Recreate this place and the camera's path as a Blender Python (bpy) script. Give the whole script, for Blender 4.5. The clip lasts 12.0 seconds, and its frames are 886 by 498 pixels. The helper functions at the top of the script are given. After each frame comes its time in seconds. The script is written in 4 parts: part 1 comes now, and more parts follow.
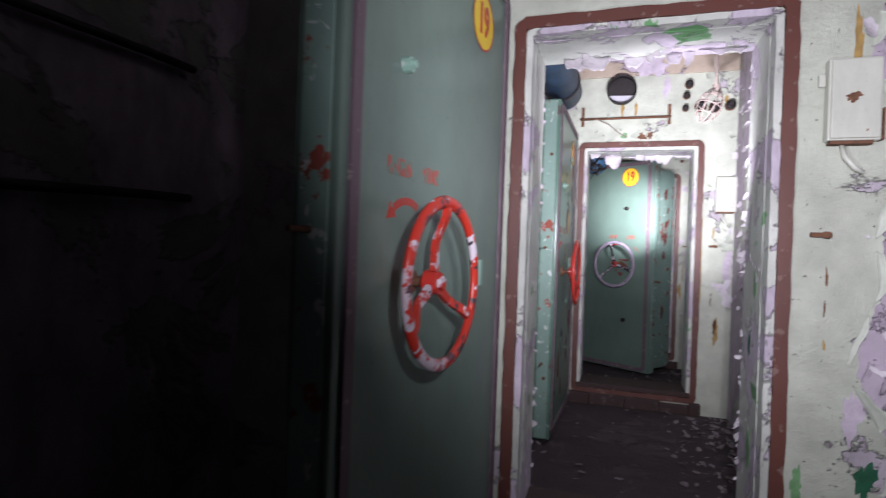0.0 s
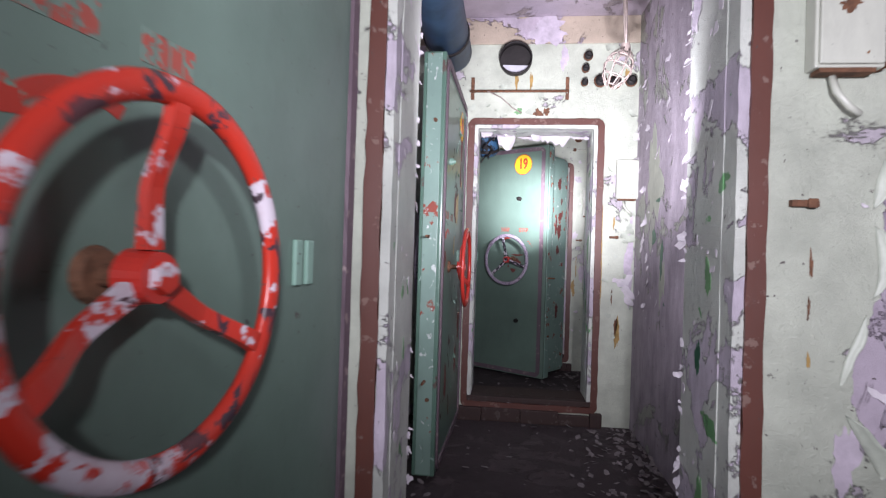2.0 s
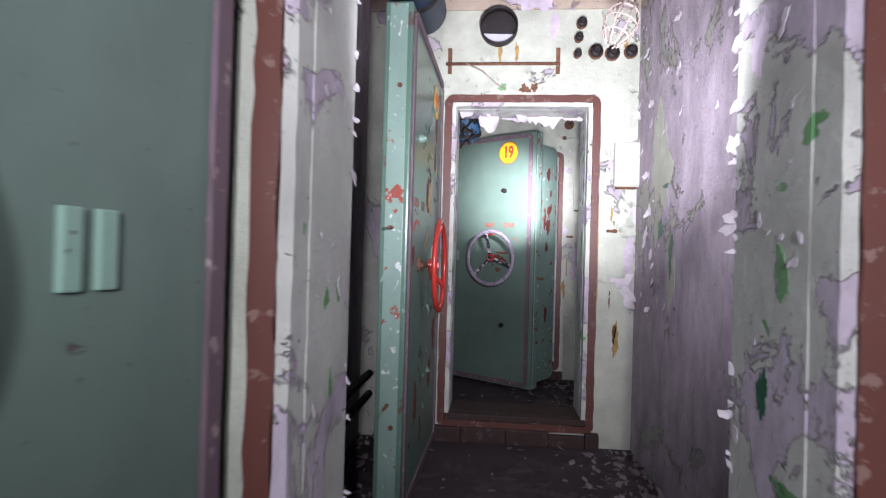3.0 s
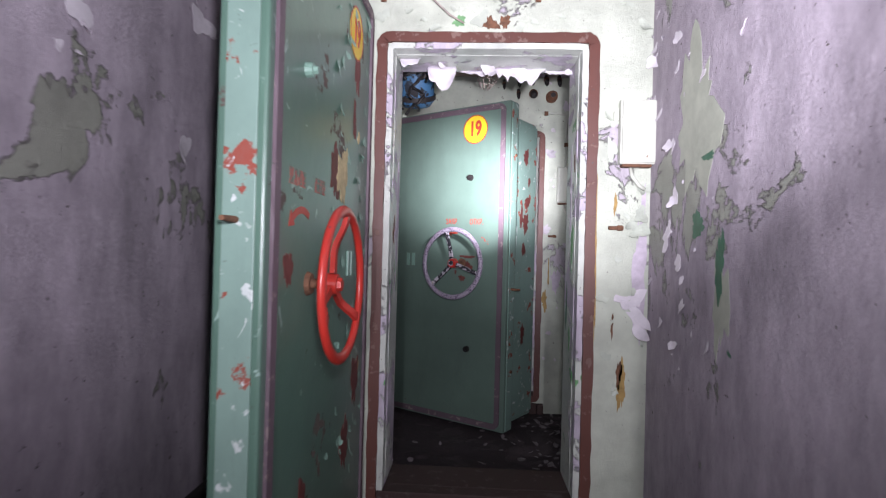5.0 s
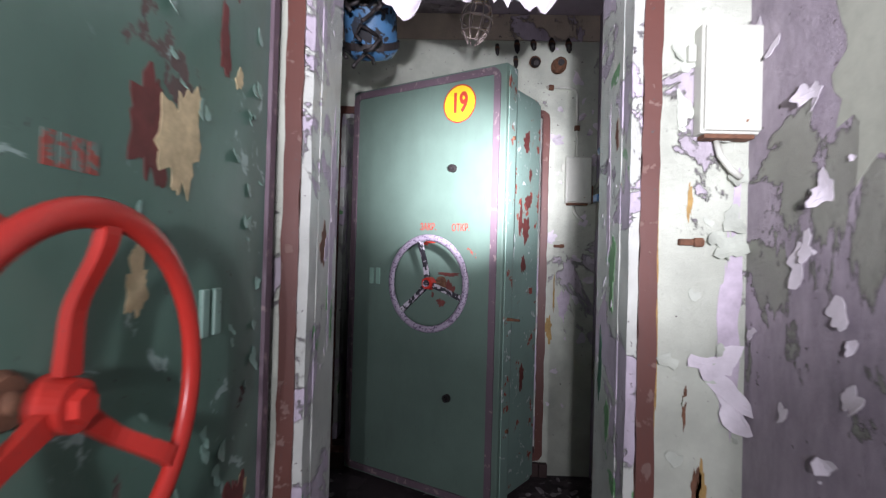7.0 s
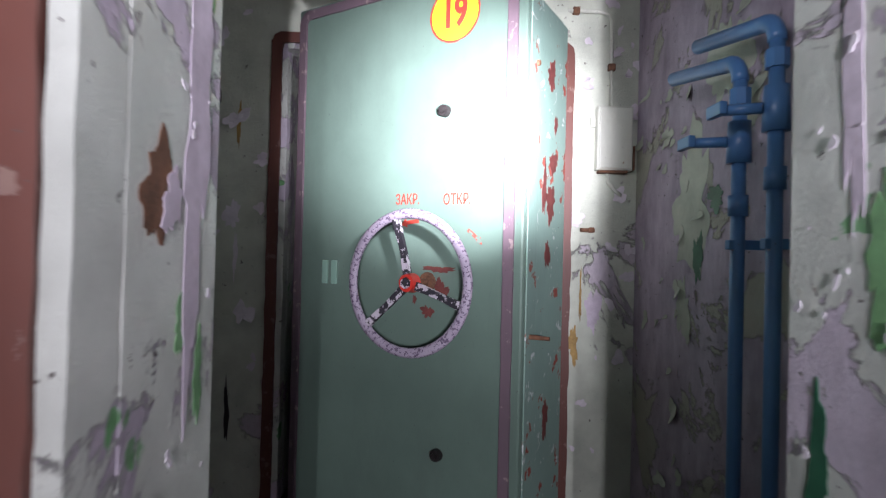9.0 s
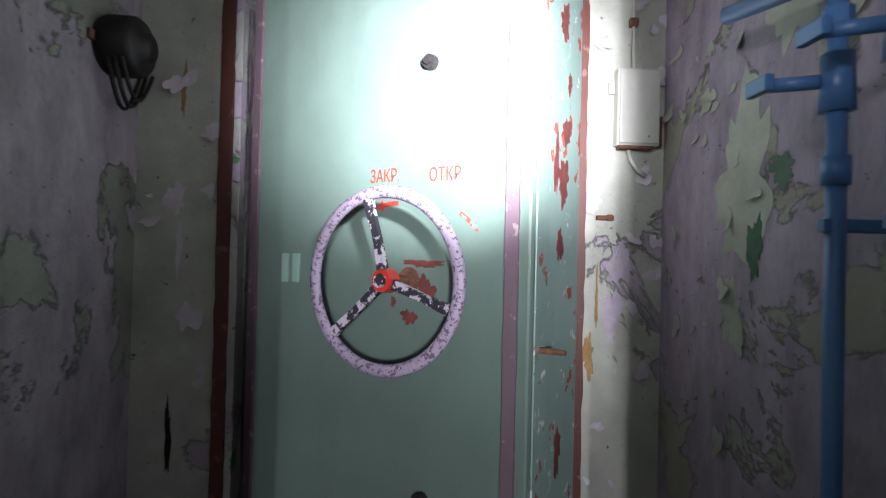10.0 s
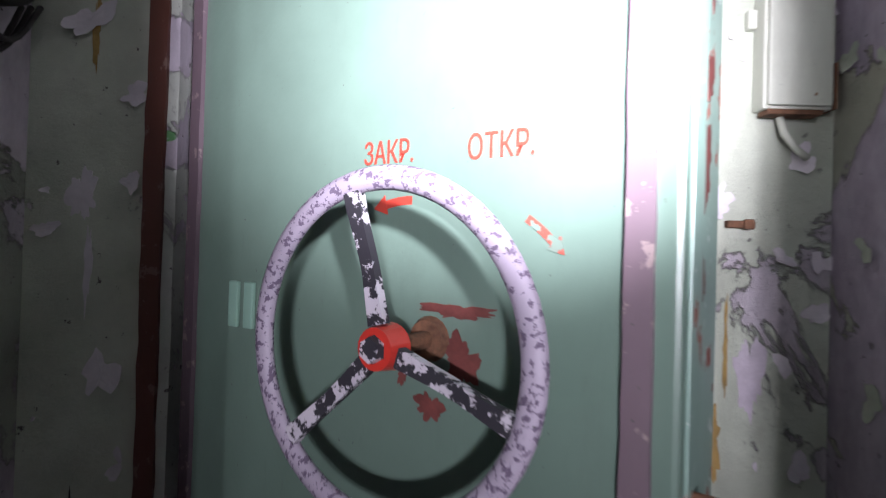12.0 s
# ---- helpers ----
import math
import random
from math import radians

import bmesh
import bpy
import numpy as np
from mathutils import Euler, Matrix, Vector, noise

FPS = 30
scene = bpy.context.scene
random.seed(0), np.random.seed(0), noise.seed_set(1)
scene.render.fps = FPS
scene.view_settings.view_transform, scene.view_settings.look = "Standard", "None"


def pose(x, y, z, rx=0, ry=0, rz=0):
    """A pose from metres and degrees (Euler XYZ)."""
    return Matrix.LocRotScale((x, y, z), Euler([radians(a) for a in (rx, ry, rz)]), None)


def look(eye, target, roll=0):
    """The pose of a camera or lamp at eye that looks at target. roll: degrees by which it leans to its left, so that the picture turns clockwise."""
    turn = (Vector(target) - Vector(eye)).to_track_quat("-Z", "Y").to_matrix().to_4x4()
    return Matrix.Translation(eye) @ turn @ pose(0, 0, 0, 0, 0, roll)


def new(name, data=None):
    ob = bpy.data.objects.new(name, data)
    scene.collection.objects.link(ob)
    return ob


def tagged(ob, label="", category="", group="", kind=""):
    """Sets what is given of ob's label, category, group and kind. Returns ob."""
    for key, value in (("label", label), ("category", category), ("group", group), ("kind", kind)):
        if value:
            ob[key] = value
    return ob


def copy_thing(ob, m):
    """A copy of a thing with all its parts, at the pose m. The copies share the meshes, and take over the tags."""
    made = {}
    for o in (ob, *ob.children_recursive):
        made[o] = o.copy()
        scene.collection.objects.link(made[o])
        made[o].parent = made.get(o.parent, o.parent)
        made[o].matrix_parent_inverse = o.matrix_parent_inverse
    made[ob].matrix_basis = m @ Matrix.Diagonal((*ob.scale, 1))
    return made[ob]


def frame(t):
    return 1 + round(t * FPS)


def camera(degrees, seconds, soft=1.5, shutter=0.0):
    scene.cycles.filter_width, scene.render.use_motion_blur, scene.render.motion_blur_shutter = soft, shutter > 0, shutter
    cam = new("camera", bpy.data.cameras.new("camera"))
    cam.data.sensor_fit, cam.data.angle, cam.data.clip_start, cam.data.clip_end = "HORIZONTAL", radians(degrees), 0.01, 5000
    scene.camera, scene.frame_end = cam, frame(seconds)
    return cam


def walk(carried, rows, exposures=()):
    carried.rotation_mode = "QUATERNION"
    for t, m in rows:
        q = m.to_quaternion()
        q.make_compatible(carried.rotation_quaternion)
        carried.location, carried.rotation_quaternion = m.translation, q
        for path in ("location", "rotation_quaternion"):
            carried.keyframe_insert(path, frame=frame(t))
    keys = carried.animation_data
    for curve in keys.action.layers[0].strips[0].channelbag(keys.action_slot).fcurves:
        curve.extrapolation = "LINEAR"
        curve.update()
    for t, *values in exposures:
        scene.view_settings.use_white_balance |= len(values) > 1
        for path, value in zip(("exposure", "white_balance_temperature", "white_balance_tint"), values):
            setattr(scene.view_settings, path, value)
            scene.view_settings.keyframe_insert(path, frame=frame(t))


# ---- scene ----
# ======== camera ========
cam = camera(78.3, 12.0, soft=1.2, shutter=0.6)
PATH = [
    (0, (-0.115, 1.488, 1.111), (-0.727, 3.392, 1.109), 2.1),
    (0.5, (-0.146, 1.655, 1.138), (-0.579, 3.607, 1.144), 2.1),
    (1, (-0.173, 1.786, 1.148), (-0.503, 3.758, 1.159), 1.9),
    (1.5, (-0.171, 1.992, 1.105), (-0.432, 3.974, 1.118), 1.9),
    (2, (-0.165, 2.221, 1.062), (-0.391, 4.208, 1.075), 1.8),
    (2.5, (-0.144, 2.461, 1.058), (-0.353, 4.45, 1.07), 1.7),
    (3, (-0.137, 2.718, 1.04), (-0.316, 4.71, 1.057), 1.6),
    (5, (-0.026, 3.731, 1.077), (-0.13, 5.728, 1.094), 1.5),
    (5.5, (-0.012, 3.961, 1.094), (-0.109, 5.958, 1.105), 1.5),
    (6, (-0.022, 4.233, 1.12), (-0.108, 6.231, 1.134), 1.6),
    (6.5, (-0.012, 4.432, 1.15), (-0.086, 6.43, 1.169), 1.7),
    (7, (0.001, 4.652, 1.15), (-0.06, 6.651, 1.176), 1.6),
    (9, (-0.086, 5.545, 1.108), (-0.033, 7.544, 1.13), 1.4),
    (9.5, (-0.075, 5.729, 1.1), (-0.02, 7.728, 1.124), 1.3),
    (10, (-0.047, 5.927, 1.08), (0.019, 7.926, 1.107), 1.4),
    (10.5, (-0.031, 6.104, 1.103), (0.03, 8.103, 1.128), 1.3),
    (11, (-0.028, 6.234, 1.12), (0.007, 8.234, 1.146), 1.4),
    (11.5, (-0.033, 6.406, 1.127), (-0.033, 8.406, 1.152), 1.5),
    (12, (-0.059, 6.576, 1.139), (-0.092, 8.575, 1.162), 1.7),
]
walk(cam, [(t, look(eye, target, roll)) for t, eye, target, roll in PATH],
     exposures=[(0, -0.1), (1.5, 0.0), (3, 0.05), (5, 0.0), (7, 0.1), (8.8, 0.65), (9.5, 0.85), (10.5, 0.92), (12, 0.72)])

# ======== light: fixed spots in place of one carried torch, unlit bunker ===
world = bpy.data.worlds.new("dark")
world.use_nodes = True
world.node_tree.nodes["Background"].inputs[0].default_value = (0.5, 0.48, 0.6, 1)
world.node_tree.nodes["Background"].inputs[1].default_value = 0.001
scene.world = world


def torch(eye, target, watts, cone, blend=1.0, size=0.03):
    lamp = bpy.data.lights.new("torch", "SPOT")
    lamp.energy, lamp.spot_size, lamp.spot_blend, lamp.shadow_soft_size = watts, radians(cone), blend, size
    lamp.color = (1.0, 0.96, 1.11)
    ob = new("torch", lamp)
    ob.matrix_world = look(eye, target)
    return tagged(ob, "fixed spot lamp in place of the carried hand torch", "torch", kind="structure")


# only one torch is carried; these fixed spots are added along its way
torch((0.04, 1.66, 1.30), (0.26, 3.6, 1.62), 150, 108)
# added wide fill for the first jambs and open leaf
torch((-0.15, 2.50, 1.30), (-0.02, 4.2, 1.82), 20, 150)
torch((0.10, 3.92, 1.22), (0.34, 6.0, 1.96), 290, 66)
# added wide fill for the second chamber's side walls
torch((0.0, 3.78, 1.25), (0.04, 6.0, 2.40), 92, 160)
torch((0.12, 6.30, 1.42), (0.04, 7.30, 1.52), 310, 54)
# added weak fill for the walls of the last chamber
torch((0.12, 6.20, 1.60), (0.32, 7.3, 2.1), 8, 126)

# ======== materials ========


def ramp(nt, fac, a, b, ca=(0, 0, 0, 1), cb=(1, 1, 1, 1)):
    r = nt.nodes.new("ShaderNodeValToRGB")
    r.color_ramp.elements[0].position, r.color_ramp.elements[1].position = a, b
    r.color_ramp.elements[0].color, r.color_ramp.elements[1].color = ca, cb
    nt.links.new(fac, r.inputs[0])
    return r.outputs[0]


def noise_tex(nt, vec, scale, detail=6.0, rough=0.6, stretch=None, distort=0.0):
    if stretch:
        m = nt.nodes.new("ShaderNodeMapping")
        m.inputs["Scale"].default_value = stretch
        nt.links.new(vec, m.inputs[0])
        vec = m.outputs[0]
    n = nt.nodes.new("ShaderNodeTexNoise")
    n.inputs["Scale"].default_value, n.inputs["Detail"].default_value = scale, detail
    n.inputs["Roughness"].default_value, n.inputs["Distortion"].default_value = rough, distort
    nt.links.new(vec, n.inputs["Vector"])
    return n.outputs["Fac"]


def mix(nt, fac, a, b):
    m = nt.nodes.new("ShaderNodeMix")
    m.data_type = "RGBA"
    nt.links.new(fac, m.inputs[0])
    for value, slot in ((a, m.inputs[6]), (b, m.inputs[7])):
        if isinstance(value, tuple):
            slot.default_value = (*value, 1)
        else:
            nt.links.new(value, slot)
    return m.outputs[2]


def base(name):
    mat = bpy.data.materials.new(name)
    mat.use_nodes = True
    nt = mat.node_tree
    co = nt.nodes.new("ShaderNodeTexCoord").outputs["Object"]
    return mat, nt, nt.nodes["Principled BSDF"], co


def finish(nt, bsdf, color, rough, height=None, bump=0.3, dist=0.01, metal=0.0):
    nt.links.new(color, bsdf.inputs["Base Color"])
    if isinstance(rough, float):
        bsdf.inputs["Roughness"].default_value = rough
    else:
        nt.links.new(rough, bsdf.inputs["Roughness"])
    bsdf.inputs["Metallic"].default_value = metal
    if height is not None:
        b = nt.nodes.new("ShaderNodeBump")
        b.inputs["Strength"].default_value, b.inputs["Distance"].default_value = bump, dist
        nt.links.new(height, b.inputs["Height"])
        nt.links.new(b.outputs[0], bsdf.inputs["Normal"])


def peeling(name, paint, under, amount, scale=2.2, third=None, third_at=0.66, stains=0.5, rough=0.35):
    """Old oil paint that has come away from plaster in patches; amount: how much plaster shows."""
    mat, nt, bsdf, co = base(name)
    big = noise_tex(nt, co, scale, 12, 0.66, distort=0.5)
    edge = 0.70 - 0.4 * amount
    gone = ramp(nt, big, edge, edge + 0.012)
    tone = ramp(nt, noise_tex(nt, co, 5, 5), 0.25, 0.75, (*[c * 0.66 for c in paint], 1), (*[min(1, c * 1.1) for c in paint], 1))
    under_tone = ramp(nt, noise_tex(nt, co, 7, 9, 0.7, (1, 1, 0.45)), 0.3, 0.72, (*[c * 0.55 for c in under], 1), (*[min(1, c * 1.2) for c in under], 1))
    col = mix(nt, gone, tone, under_tone)
    if third:
        spot = ramp(nt, noise_tex(nt, co, scale * 1.9, 5, 0.5, distort=0.4), third_at, third_at + 0.012)
        col = mix(nt, spot, col, third)
    # thin shadow line of the lifted paint edge, put into the colour
    lip_shade = ramp(nt, big, edge - 0.010, edge)
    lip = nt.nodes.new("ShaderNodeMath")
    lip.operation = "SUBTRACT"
    nt.links.new(lip_shade, lip.inputs[0])
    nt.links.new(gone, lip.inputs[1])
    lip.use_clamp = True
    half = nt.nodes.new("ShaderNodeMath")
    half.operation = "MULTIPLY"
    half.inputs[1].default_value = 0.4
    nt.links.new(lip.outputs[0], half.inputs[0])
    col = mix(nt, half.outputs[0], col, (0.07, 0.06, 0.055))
    rust = ramp(nt, noise_tex(nt, co, 9, 6, 0.65, (1, 1, 0.16)), 0.70, 0.86)
    dim = nt.nodes.new("ShaderNodeMath")
    dim.operation = "MULTIPLY"
    dim.inputs[1].default_value = stains
    nt.links.new(rust, dim.inputs[0])
    col = mix(nt, dim.outputs[0], col, (0.23, 0.12, 0.05))
    specks = ramp(nt, noise_tex(nt, co, 42, 4, 0.65), 0.67, 0.70)
    col = mix(nt, specks, col, (0.10, 0.085, 0.08))
    grain = noise_tex(nt, co, 34, 10, 0.78)
    h = nt.nodes.new("ShaderNodeMath")
    h.operation = "MULTIPLY_ADD"
    h.inputs[1].default_value = -0.9
    nt.links.new(gone, h.inputs[0])
    nt.links.new(grain, h.inputs[2])
    finish(nt, bsdf, col, ramp(nt, gone, 0, 1, (rough, rough, rough, 1), (0.9, 0.9, 0.9, 1)), h.outputs[0], 1.0, 0.007)
    return mat


def enamel(name, color, chip, chips=0.66, chip2=None, rough=0.32, scale=14.0, dirt=(0.06, 0.06, 0.055)):
    """Gloss paint on steel, chipped to what lies below."""
    mat, nt, bsdf, co = base(name)
    tone = ramp(nt, noise_tex(nt, co, 2.5, 6, 0.65), 0.25, 0.75, (*[c * 0.78 for c in color], 1), (*[min(1, c * 1.08) for c in color], 1))
    scratch = ramp(nt, noise_tex(nt, co, 30, 5, 0.7, (1, 1, 0.25)), 0.62, 0.8)
    soft = nt.nodes.new("ShaderNodeMath")
    soft.operation = "MULTIPLY"
    soft.inputs[1].default_value = 0.35
    nt.links.new(scratch, soft.inputs[0])
    tone = mix(nt, soft.outputs[0], tone, dirt)
    gone = ramp(nt, noise_tex(nt, co, scale, 7, 0.65), chips, chips + 0.02)
    col = mix(nt, gone, tone, chip)
    if chip2:
        gone2 = ramp(nt, noise_tex(nt, co, scale * 1.7, 5, 0.6, distort=1.0), chips + 0.02, chips + 0.05)
        col = mix(nt, gone2, col, chip2)
    specks = ramp(nt, noise_tex(nt, co, 75, 3, 0.6), 0.70, 0.74)
    col = mix(nt, specks, col, dirt)
    smear = nt.nodes.new("ShaderNodeMath")
    smear.operation = "MULTIPLY"
    smear.inputs[1].default_value = 0.45
    nt.links.new(ramp(nt, noise_tex(nt, co, 5, 8, 0.75, (1, 1, 0.3)), 0.52, 0.72), smear.inputs[0])
    col = mix(nt, smear.outputs[0], col, tuple(0.55 * c + 0.02 for c in color))
    h = nt.nodes.new("ShaderNodeMath")
    h.operation = "MULTIPLY_ADD"
    h.inputs[1].default_value = -0.6
    nt.links.new(gone, h.inputs[0])
    nt.links.new(noise_tex(nt, co, 11, 5, 0.6), h.inputs[2])
    finish(nt, bsdf, col, ramp(nt, gone, 0, 1, (rough, rough, rough, 1), (0.8, 0.8, 0.8, 1)), h.outputs[0], 0.45, 0.003)
    return mat


def plain(name, color, rough=0.6, scale=20.0, vary=0.3, metal=0.0, bump=0.4):
    mat, nt, bsdf, co = base(name)
    n = noise_tex(nt, co, scale, 7, 0.65)
    col = ramp(nt, n, 0.3, 0.72, (*[c * (1 - vary) for c in color], 1), (*[min(1, c * (1 + vary)) for c in color], 1))
    finish(nt, bsdf, col, rough, n, bump, 0.004, metal)
    return mat


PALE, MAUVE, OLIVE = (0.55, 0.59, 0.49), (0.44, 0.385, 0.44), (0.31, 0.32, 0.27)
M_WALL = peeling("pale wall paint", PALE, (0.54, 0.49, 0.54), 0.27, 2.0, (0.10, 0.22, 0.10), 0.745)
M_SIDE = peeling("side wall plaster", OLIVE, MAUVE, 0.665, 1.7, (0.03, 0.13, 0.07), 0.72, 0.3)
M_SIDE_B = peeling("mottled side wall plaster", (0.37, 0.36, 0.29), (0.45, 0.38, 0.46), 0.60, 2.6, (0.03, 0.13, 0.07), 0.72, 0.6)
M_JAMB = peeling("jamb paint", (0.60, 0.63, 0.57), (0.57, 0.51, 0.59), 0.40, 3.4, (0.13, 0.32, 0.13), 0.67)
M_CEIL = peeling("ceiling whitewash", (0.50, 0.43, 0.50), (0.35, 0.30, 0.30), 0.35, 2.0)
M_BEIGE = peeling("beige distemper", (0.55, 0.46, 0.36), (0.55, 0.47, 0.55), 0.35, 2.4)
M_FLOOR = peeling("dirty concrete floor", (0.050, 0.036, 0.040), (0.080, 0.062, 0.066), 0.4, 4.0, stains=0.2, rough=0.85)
M_BROWN = enamel("brown frame paint", (0.112, 0.040, 0.029), (0.18, 0.11, 0.09), 0.60, rough=0.45, scale=22)
M_SILL = enamel("dirty brown sill paint", (0.040, 0.020, 0.017), (0.08, 0.06, 0.055), 0.6, rough=0.7, scale=20)
M_GREEN = enamel("green door paint", (0.128, 0.190, 0.155), (0.07, 0.055, 0.05), 0.71, rough=0.30, scale=9)
M_GREEN_WORN = enamel("worn green door paint", (0.105, 0.19, 0.145), (0.10, 0.07, 0.06), 0.62, (0.30, 0.42, 0.37), rough=0.30, scale=6)
M_EDGE = enamel("light green edge paint", (0.22, 0.33, 0.28), (0.26, 0.06, 0.04), 0.605, (0.55, 0.6, 0.58), rough=0.35, scale=10)
M_SEAL = enamel("perished rubber seal", (0.135, 0.095, 0.115), (0.26, 0.20, 0.20), 0.60, rough=0.6, scale=25)
M_RED = enamel("red enamel", (0.52, 0.035, 0.02), (0.55, 0.50, 0.55), 0.552, (0.05, 0.03, 0.04), rough=0.30, scale=11)
M_RED_CLEAN = enamel("red wheel enamel", (0.50, 0.035, 0.025), (0.16, 0.03, 0.03), 0.70, rough=0.30, scale=9)
M_LILAC = enamel("lilac white wheel paint", (0.37, 0.32, 0.40), (0.12, 0.09, 0.14), 0.54, rough=0.55, scale=95)
M_SPOKE = enamel("flaking spoke paint", (0.52, 0.48, 0.54), (0.02, 0.018, 0.025), 0.475, rough=0.4, scale=34)
M_LETTER = enamel("red stencil paint", (0.42, 0.045, 0.03), (0.14, 0.24, 0.18), 0.66, rough=0.4, scale=40)
M_FADED = enamel("faded red stencil paint", (0.34, 0.075, 0.055), (0.13, 0.19, 0.155), 0.50, rough=0.4, scale=55)
M_YELLOW = enamel("yellow sign paint", (0.78, 0.56, 0.03), (0.45, 0.10, 0.03), 0.74, rough=0.4, scale=30)
M_BLUE = enamel("blue pipe paint", (0.085, 0.21, 0.43), (0.30, 0.28, 0.33), 0.68, rough=0.35, scale=16)
M_DRUM = enamel("dirty blue drum paint", (0.045, 0.13, 0.25), (0.012, 0.012, 0.014), 0.52, rough=0.5, scale=16)
M_NAVY = plain("dark blue coated cloth", (0.02, 0.045, 0.085), 0.5, 9, 0.4)
M_RUST = plain("rust", (0.14, 0.065, 0.035), 0.85, 40, 0.55)
M_DARK = plain("blackened iron and bore shade", (0.014, 0.011, 0.011), 0.6, 30, 0.5)
M_CABLE = plain("pale cable sheath", (0.34, 0.28, 0.25), 0.6, 40, 0.35)
M_CREAM = plain("bare cream filler", (0.52, 0.44, 0.25), 0.8, 30, 0.3)
M_MAROON = plain("maroon primer", (0.13, 0.035, 0.03), 0.6, 30, 0.35)
M_OLIVE = plain("old olive paint", (0.36, 0.38, 0.31), 0.5, 12, 0.2)
M_FLAKE = plain("curled paint flake", (0.62, 0.58, 0.62), 0.55, 9, 0.18)
M_FLAKE_G = plain("pale green paint flake", (0.46, 0.50, 0.42), 0.45, 9, 0.2)
M_CHIP = plain("fallen paint chips", (0.20, 0.175, 0.18), 0.8, 30, 0.5)
M_BOX = enamel("pale box paint", (0.56, 0.58, 0.50), (0.22, 0.10, 0.04), 0.68, rough=0.35, scale=14)
M_TAB = enamel("pale green tab paint", (0.22, 0.36, 0.29), (0.4, 0.45, 0.42), 0.68, rough=0.35, scale=30)
M_GREY = plain("grey sheet", (0.5, 0.5, 0.55), 0.5, 12, 0.15)

# ======== mesh helpers ========


def link(name, bm, mat, parent=None, label="", smooth=False, category="", kind="", group=""):
    me = bpy.data.meshes.new(name)
    bmesh.ops.recalc_face_normals(bm, faces=bm.faces)
    for f in bm.faces:
        f.smooth = smooth
    bm.to_mesh(me)
    bm.free()
    me.materials.append(mat)
    ob = new(name, me)
    ob.parent = parent
    return tagged(ob, label, category, group, kind)


def part(name, bm, mat, parent, label="", smooth=False):
    return link(name, bm, mat, parent, label, smooth)


def empty(name, m, label, category, group=""):
    ob = new(name)
    ob.empty_display_size = 0.1
    ob.matrix_world = m
    return tagged(ob, label, category, group)


def box(bm, lo, hi, bevel=0.0, m=None):
    c = [(a + b) / 2 for a, b in zip(lo, hi)]
    d = [abs(b - a) for a, b in zip(lo, hi)]
    mm = Matrix.Translation(c) @ Matrix.Diagonal((*d, 1))
    r = bmesh.ops.create_cube(bm, size=1, matrix=(m @ mm) if m else mm)
    if bevel:
        es = list({e for v in r["verts"] for e in v.link_edges})
        bmesh.ops.bevel(bm, geom=es, offset=bevel, segments=2, affect="EDGES", profile=0.6)
    return bm


def rod(bm, a, b, r0, r1=None, n=14):
    a, b = Vector(a), Vector(b)
    d = b - a
    m = Matrix.Translation((a + b) / 2) @ d.to_track_quat("Z", "Y").to_matrix().to_4x4()
    bmesh.ops.create_cone(bm, cap_ends=True, segments=n, radius1=r0, radius2=r0 if r1 is None else r1, depth=d.length, matrix=m)
    return bm


def tube(bm, pts, r, n=8):
    """A round bar that follows points."""
    pts = [Vector(p) for p in pts]
    rings = []
    for i, p in enumerate(pts):
        d = (pts[min(i + 1, len(pts) - 1)] - pts[max(i - 1, 0)]).normalized()
        q = d.to_track_quat("Z", "Y")
        rings.append([bm.verts.new(p + q @ Vector((r * math.cos(2 * math.pi * k / n), r * math.sin(2 * math.pi * k / n), 0))) for k in range(n)])
    for a, b in zip(rings, rings[1:]):
        for k in range(n):
            bm.faces.new((a[k], a[(k + 1) % n], b[(k + 1) % n], b[k]))
    bm.faces.new(rings[0][::-1])
    bm.faces.new(rings[-1])
    return bm


def rounded(x0, z0, x1, z1, r, n=6):
    out = []
    for cx, cz, a0 in ((x1 - r, z1 - r, 0), (x0 + r, z1 - r, 90), (x0 + r, z0 + r, 180), (x1 - r, z0 + r, 270)):
        for i in range(n + 1):
            a = radians(a0 + 90 * i / n)
            out.append((cx + r * math.cos(a), cz + r * math.sin(a)))
    return out


def dense(loop, step):
    out = []
    for (ax, az), (bx, bz) in zip(loop, loop[1:] + loop[:1]):
        k = max(1, int(math.hypot(bx - ax, bz - az) / step))
        out += [(ax + (bx - ax) * i / k, az + (bz - az) * i / k) for i in range(k)]
    return out


def band(bm, outer, inner, y0, y1, ragged=0.0):
    """A flat ring between two loops in the x-z plane, from y0 to y1."""
    n = min(len(outer), len(inner))
    rows = []
    for loop, side in ((outer, 1), (inner, -1)):
        for y in (y0, y1):
            rows.append([bm.verts.new((x + ragged * random.uniform(-1, 1), y, z + ragged * random.uniform(-1, 1))) for x, z in loop[:n]])
    o0, o1, i0, i1 = rows
    for k in range(n):
        j = (k + 1) % n
        for a, b in ((o0, i0), (i1, o1), (o1, o0), (i0, i1)):
            bm.faces.new((a[k], a[j], b[j], b[k]))
    return bm


